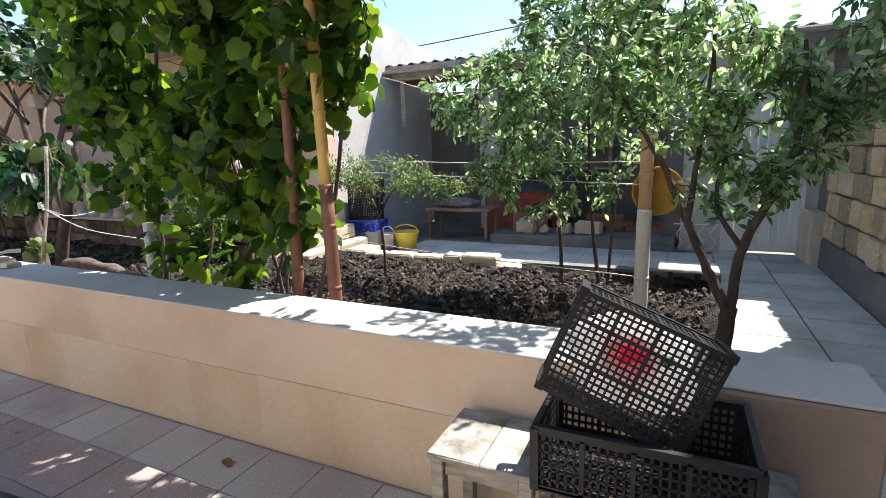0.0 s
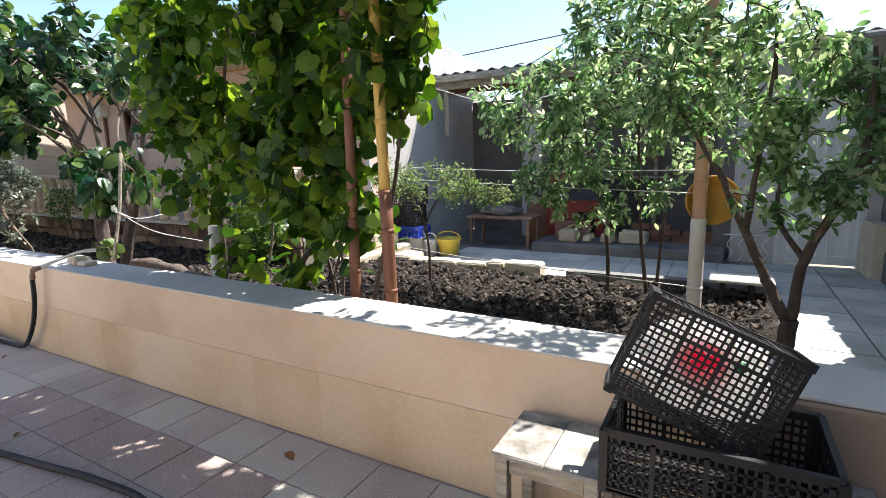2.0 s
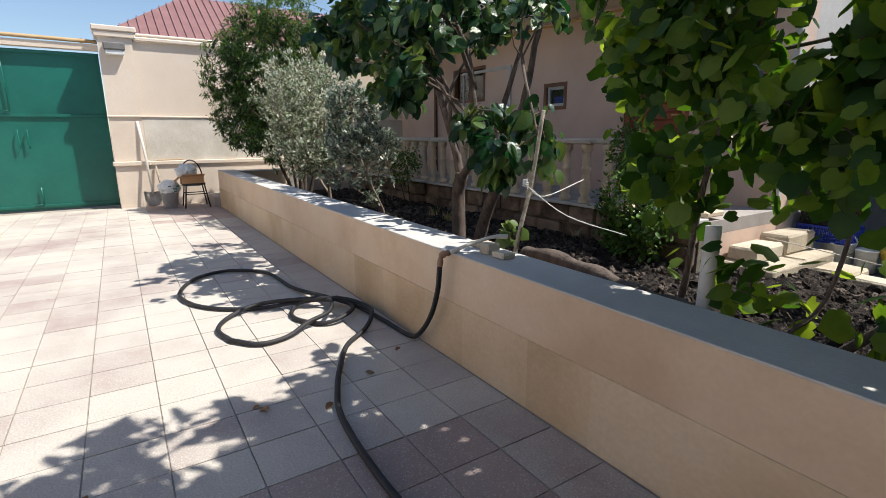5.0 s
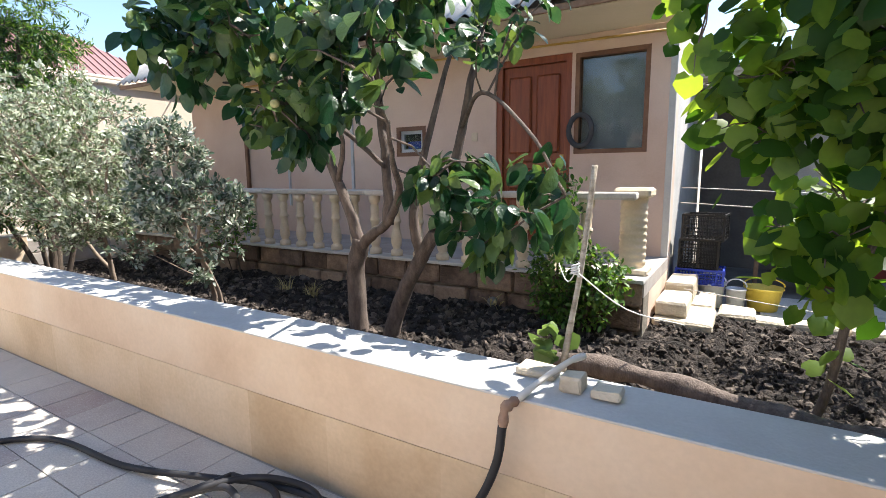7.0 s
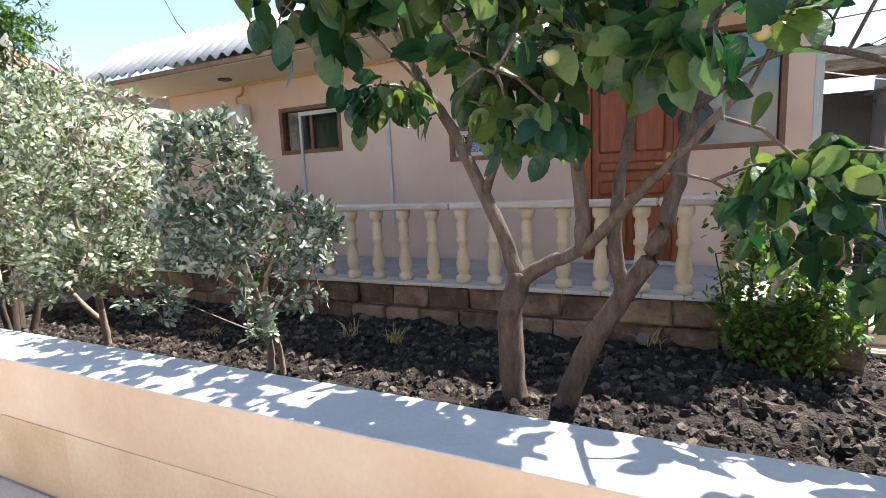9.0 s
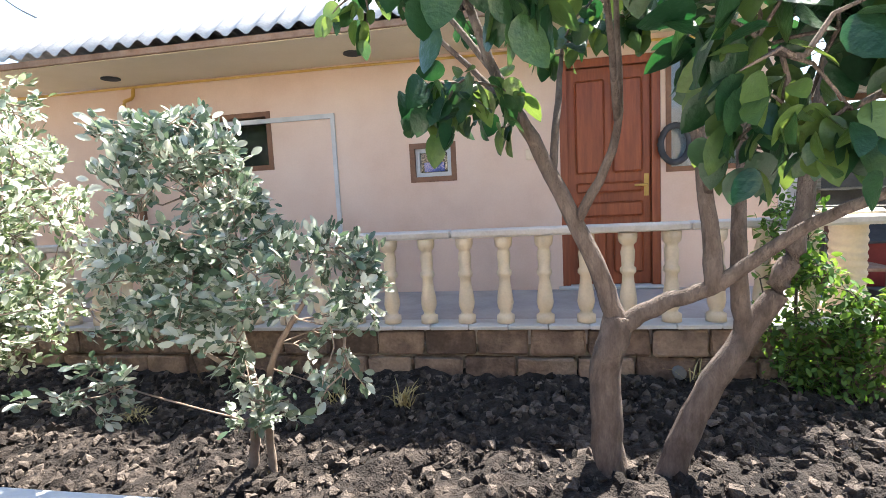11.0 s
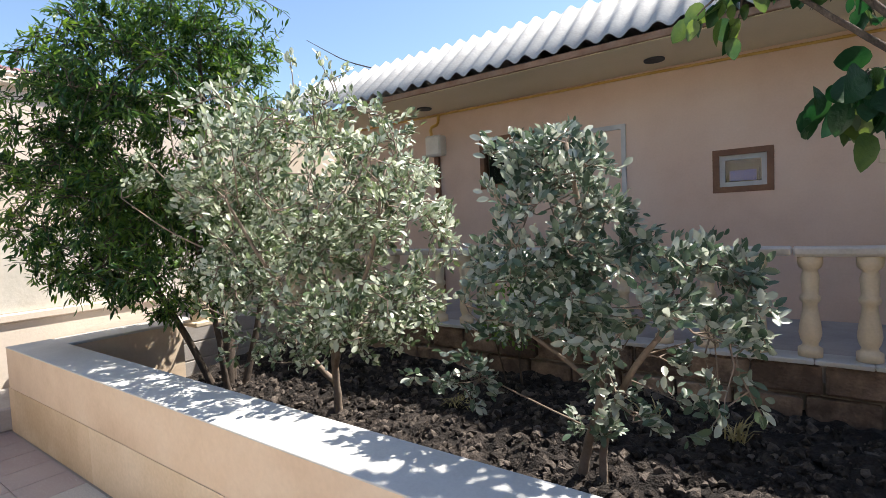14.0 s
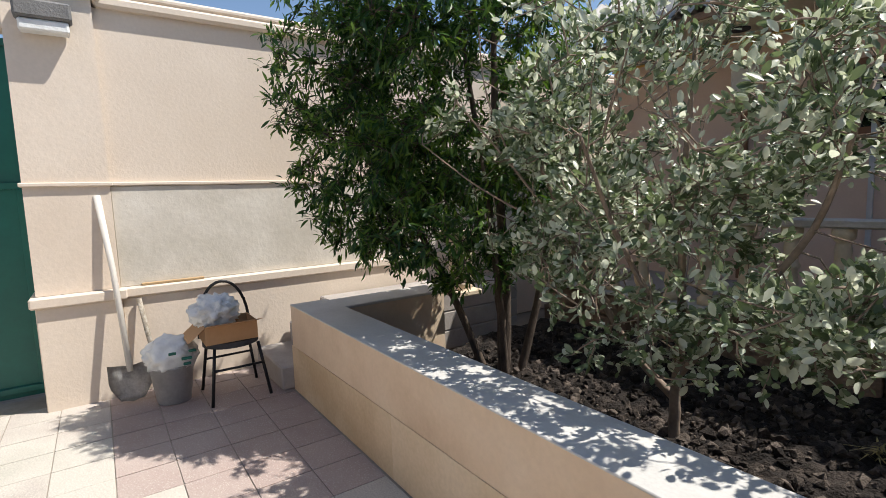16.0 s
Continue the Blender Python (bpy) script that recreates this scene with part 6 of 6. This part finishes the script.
part("side", boxes((KX1 - 0.03, KX1, KY + 0.031, KY + 0.7, KZ, KZ + 0.55)), M_RED, kn)
# board coloured near-black for the shade inside the kennel
part("floor_board", boxes((KX0 + 0.031, KX1 - 0.031, KY + 0.031, KY + 0.7, KZ, KZ + 0.03)), M_SHADE_FILL, kn)
bm = bmesh.new()
box(bm, KX0 - 0.06, KX1 + 0.06, -0.08, 0.8, 0, 0.03)
bm.transform(Matrix.Translation((0, KY, KZ + 0.552)) @ pose(0, 0, 0, 16, 0, 0))
part("roof", bm, M_FELT, kn, "dark felt roof")
fen = thing("iron_fence", (-0.4, 6.6, 0), "small white iron lattice leaning by the wall", "fence")
bm = bmesh.new()
for k in range(4):
    x0 = 0.02 + k * 0.12
    tube(bm, curve_points([(x0, 6.72, 0.02), (x0 + 0.06, 6.72, 0.12), (x0, 6.72, 0.22), (x0 + 0.06, 6.72, 0.32)], 4), 0.006, 6)
tube(bm, [(-0.02, 6.72, 0.34), (0.46, 6.72, 0.34)], 0.008, 6)
part("scrolls", bm, M_BAG, fen)

for i in range(10):
    x0 = -1.15 + (i % 4) * 0.26 + 0.13 * (i // 4 % 2)
    whole("brick", soft_box(x0, x0 + 0.24, 7.2, 7.32, 0.131 + 0.08 * (i // 4), 0.21 + 0.08 * (i // 4), 0.008, 0.003, i), M_BROWNPIPE, "dusty brown brick stacked in the shed", "brick", "bricks in the shed")

# wires
def wire(name, pts, r, mat, label):
    bm = bmesh.new()
    tube(bm, curve_points(pts, 8), r, 5)
    return whole(name, bm, mat, label, "wire")


wire("overhead_wire", [(-10.0, 9.0, 3.05), (-5.16, 9.0, 3.28), (-2.25, 9.0, 3.44), (3.0, 9.0, 3.78)], 0.011, M_WIRE, "dark power cable across the sky")
wire("overhead_wire", [(-3.9, 8.5, 2.62), (-3.52, 8.5, 2.72), (-2.13, 8.5, 3.33), (1.0, 8.5, 4.75)], 0.009, M_WIRE, "dark cable rising from the shed roof")
wire("overhead_wire", [(-11.1, 5.2, 3.40), (-13.6, 7.0, 4.5), (-16.2, 8.9, 5.75), (-21.0, 12.4, 8.1)], 0.011, M_WIRE, "dark cable running down to the house roof")
wire("clothes_line", [(-4.2, 6.9, 2.45), (-2.6, 6.2, 2.02), (-0.2, 3.56, 1.95)], 0.006, M_PVC, "pale sagging clothes line")
for z in (1.05, 1.2):
    wire("clothes_line", [(-4.15, 5.5, z + 0.05), (-2.0, 4.9, z - 0.02), (-0.2, 3.56, z)], 0.004, M_PVC, "thin pale line strung across the bed")
wire("clothes_line", [(-4.0, 4.7, 0.4), (-2.2, 4.2, 0.36), (-0.2, 3.56, 0.42)], 0.004, M_PVC, "thin low string across the bed")

# fallen leaves
one = leaf_mesh("fallen_leaf", M_DRYLEAF, np.zeros((1, 3)), (np.array([[1, 0, 0]]), np.array([[0, 1, 0]]), np.array([[0, 0, 1]])), np.array([1.0]), BROAD)
lr = random.Random(77)
for k in range(16):
    x0, y0 = lr.uniform(-4.6, -1.2), lr.uniform(-0.4, 1.4)
    o = new("fallen_leaf", one)
    s0 = lr.uniform(0.035, 0.07)
    o.matrix_basis = pose(x0, y0, 0.25 * s0 + 0.001, 0, 0, lr.uniform(0, 360)) @ Matrix.Scale(s0, 4)
    tagged(o, "curled dry brown leaf on the patio tiles", "leaf", "fallen leaves on the patio")

# dry tufts and sprigs in the bed
def tuft(x, y, mat, label, seed, n=40, h=0.16):
    rr = random.Random(seed)
    bm = bmesh.new()
    z = soil_height(x, y)
    for k in range(n):
        a = rr.uniform(0, 6.28)
        q = Vector((x + rr.uniform(-0.05, 0.05), y + rr.uniform(-0.04, 0.04), z))
        e = q + Vector((math.cos(a) * rr.uniform(0.03, 0.2), math.sin(a) * rr.uniform(0.03, 0.16), rr.uniform(0.3, 1) * h))
        s = Vector((-math.sin(a), math.cos(a), 0)) * 0.004
        m = (q + e) / 2 + Vector((0, 0, 0.03))
        v = [bm.verts.new(p) for p in (q - s, q + s, m + s, m - s, e)]
        bm.faces.new(v[:4]), bm.faces.new((v[3], v[2], v[4]))
    whole("grass_tuft", bm, mat, label, "grass", "tufts in the bed", "stuff")


tuft(-7.2, 3.45, M_STRAW, "yellowing grass tuft in the dug soil", 1)
tuft(-7.65, 3.5, M_STRAW, "dry pale sprigs in the soil", 2, 16)
tuft(-8.85, 3.2, M_STRAW, "dry straw on the soil", 3, 40, 0.05)
tuft(-5.4, 3.85, M_STRAW, "dry weeds below the verandah blocks", 4, 14)

# ---------------------------------------------------------------- neighbouring house over the wall
nb = thing("neighbour_house", (-27, 6, 0), "neighbouring cream house with a red metal hip roof", "house")
part("wall", boxes((-31, -24, 0.5, 13, 0, 4.7)), M_CREAM, nb)
bm = bmesh.new()
a = [bm.verts.new(p) for p in ((-23.5, 0, 4.7), (-31.5, 0, 4.7), (-31.5, 13.5, 4.7), (-23.5, 13.5, 4.7), (-27.5, 3.2, 7.1), (-27.5, 10.3, 7.1))]
for f in ((0, 4, 1), (0, 3, 5, 4), (3, 2, 5), (1, 4, 5, 2), (0, 1, 2, 3)):
    bm.faces.new([a[i] for i in f])
part("roof", bm, M_REDROOF, nb, "red ribbed metal roof")
for k in range(44):
    y = 0.35 + k * 0.3
    top = min((y - 0) / 3.2, (13.5 - y) / 3.2, 1.0)
    bm = bmesh.new()
    bars(bm, (-23.52, y, 4.73), (-23.5 - 4 * top, y, 4.73 + 2.4 * top), 0.025)
    part("rib", bm, M_REDROOF, nb)
part("eave", soft_box(-23.6, -23.35, -0.1, 13.6, 4.55, 4.69, 0.02), M_ROOF, nb)
bm = bmesh.new()
a = [bm.verts.new(p) for p in ((-21, 12.0, 3.8), (-24, 12.0, 3.8), (-24, 16.5, 3.8), (-21, 16.5, 3.8), (-22.5, 12.0, 5.6), (-22.5, 16.5, 5.6))]
for f in ((0, 4, 1), (0, 3, 5, 4), (3, 2, 5), (1, 4, 5, 2), (0, 1, 2, 3)):
    bm.faces.new([a[i] for i in f])
nb2 = thing("outbuilding", (-22.5, 14, 0), "pale outbuilding with a whitish gable roof", "house")
part("roof", bm, M_ROOF, nb2)
part("wall", boxes((-23.9, -21.1, 12.1, 16.4, 0, 3.79)), M_CREAM, nb2)
bm = bmesh.new()
tube(bm, [(-40, -9.9, 0), (-40, -9.9, 9.5)], 0.06, 8)
tube(bm, [(-40, -10.4, 8.6), (-40, -9.4, 8.6)], 0.03, 6)
whole("far_mast", bm, M_WIRE, "thin distant antenna mast", "mast")
nb3 = thing("far_roof", (4, 13, 0), "distant building with a white corrugated gable roof", "house")
bm = bmesh.new()
a = [bm.verts.new(p) for p in ((2.4, 12, 3.1), (7, 12, 3.1), (7, 16, 3.1), (2.4, 16, 3.1), (7, 12, 5.6), (7, 16, 5.6))]
for f in ((0, 1, 4), (0, 4, 5, 3), (3, 5, 2), (1, 2, 5, 4), (0, 3, 2, 1)):
    bm.faces.new([a[i] for i in f])
part("roof", bm, M_ROOF, nb3)
part("wall", boxes((2.5, 7, 12.1, 15.9, 0, 3.09)), M_SIDE, nb3)

# ---------------------------------------------------------------- pieces of walls and floors
def piece_meshes(name, mat, count, jitter, bevel):
    out = []
    for k in range(count):
        bm = bmesh.new()
        box(bm, -0.5, 0.5, -0.5, 0.5, -0.5, 0.5)
        bmesh.ops.bevel(bm, geom=bm.edges[:], offset=bevel, segments=1, affect="EDGES")
        rr = random.Random(k + 70)
        for q in bm.verts:
            q.co += Vector((rr.uniform(-1, 1), rr.uniform(-1, 1), rr.uniform(-1, 1))) * jitter
        out.append(mesh_of(name, bm, mat))
    return out


def piece(name, me, parent, c, size, turn=0.0):
    o = new(name, me)
    o.parent = parent
    o.matrix_parent_inverse = parent.matrix_basis.inverted()
    o.matrix_basis = pose(*c, 0, 0, turn) @ Matrix.Diagonal((*size, 1))
    return o


r = random.Random(33)
blocks = piece_meshes("block", M_GOLD, 10, 0.035, 0.075)
far = bmesh.new()
z, row = 0.31, 0
while z < 3.4:
    h = 0.232 + r.uniform(-0.012, 0.012)
    y = 1.5 - r.uniform(0, 0.3)
    limit = 6.3 if z + h < 2.08 else 4.75 + r.uniform(-0.03, 0.05)
    k = row
    while y < limit - 0.05:
        w = r.uniform(0.27, 0.37) if r.random() < 0.64 else r.uniform(0.14, 0.2)
        w = min(w, limit - y)
        piece("block", r.choice(blocks), lime, (WX + 0.06 + r.uniform(-0.02, 0.016), y + w / 2, z + h / 2), (0.16, w - 0.026, h - 0.018))
        y += w
    z += h
    row += 1

slabs = piece_meshes("slab", M_SLAB, 4, 0.002, 0.012)
def lay(parent, meshes, x0, x1, y0, y1, size, top, skip=None, gap=0.008):
    nx, ny = max(1, round((x1 - x0) / size)), max(1, round((y1 - y0) / size))
    for i in range(nx):
        for j in range(ny):
            cx_, cy_ = x0 + (i + 0.5) * (x1 - x0) / nx, y0 + (j + 0.5) * (y1 - y0) / ny
            if skip and skip(cx_, cy_):
                continue
            piece("slab" if size > 0.4 else "tile", r.choice(meshes), parent, (cx_, cy_, top - 0.02 + r.uniform(-0.0015, 0.0015)), ((x1 - x0) / nx - gap, (y1 - y0) / ny - gap, 0.04), 0)


lay(pave, slabs, 0.412, 1.37, 1.86, 6.84, 0.49, 0.0, None, 0.014)
lay(pave, slabs, -3.4, 0.41, 5.26, 6.62, 0.46, 0.0)
tiles = piece_meshes("tile", M_TILE, 3, 0.0015, 0.012)
red_tiles = piece_meshes("tile", M_TILE_RED, 3, 0.0015, 0.012)
TS, TY = 0.296, 1.50
for i in range(45):
    for j in range(9):
        cx_, cy_ = -12.85 + 0.15 + i * TS, TY - (j + 0.5) * TS
        near = (-5.2 < cx_ < -0.8 and j < 8 and cy_ > -1.0) or (cx_ < -9.6 and j < 6)
        if near and cy_ > -1.1:
            red = (-3.7 < cx_ < -1.7 and 0.1 < cy_ < 1.3 or cx_ < -10.4 and j < 4) and r.random() < 0.95
            piece("tile", (red_tiles if red else tiles)[(i * 7 + j * 3) % 3], patio, (cx_, cy_, -0.02 + r.uniform(-0.001, 0.001)), (TS - 0.006, TS - 0.006, 0.04))
bm = bmesh.new()
for i in range(48):
    for j in range(25):
        cx_, cy_ = -12.85 + 0.15 + i * TS, TY - (j + 0.5) * TS
        near = (-5.2 < cx_ < -0.8 and j < 8 and cy_ > -1.0) or (cx_ < -9.6 and j < 6)
        if (near and cy_ > -1.1) or cx_ > 1.3:
            continue
        d = TS / 2 - 0.003
        zz = r.uniform(-0.001, 0.001)
        box(bm, cx_ - d, cx_ + d, cy_ - d, cy_ + d, -0.03, zz)
tagged(part("tile_field", bm, M_TILE_REST, patio), kind="stuff")
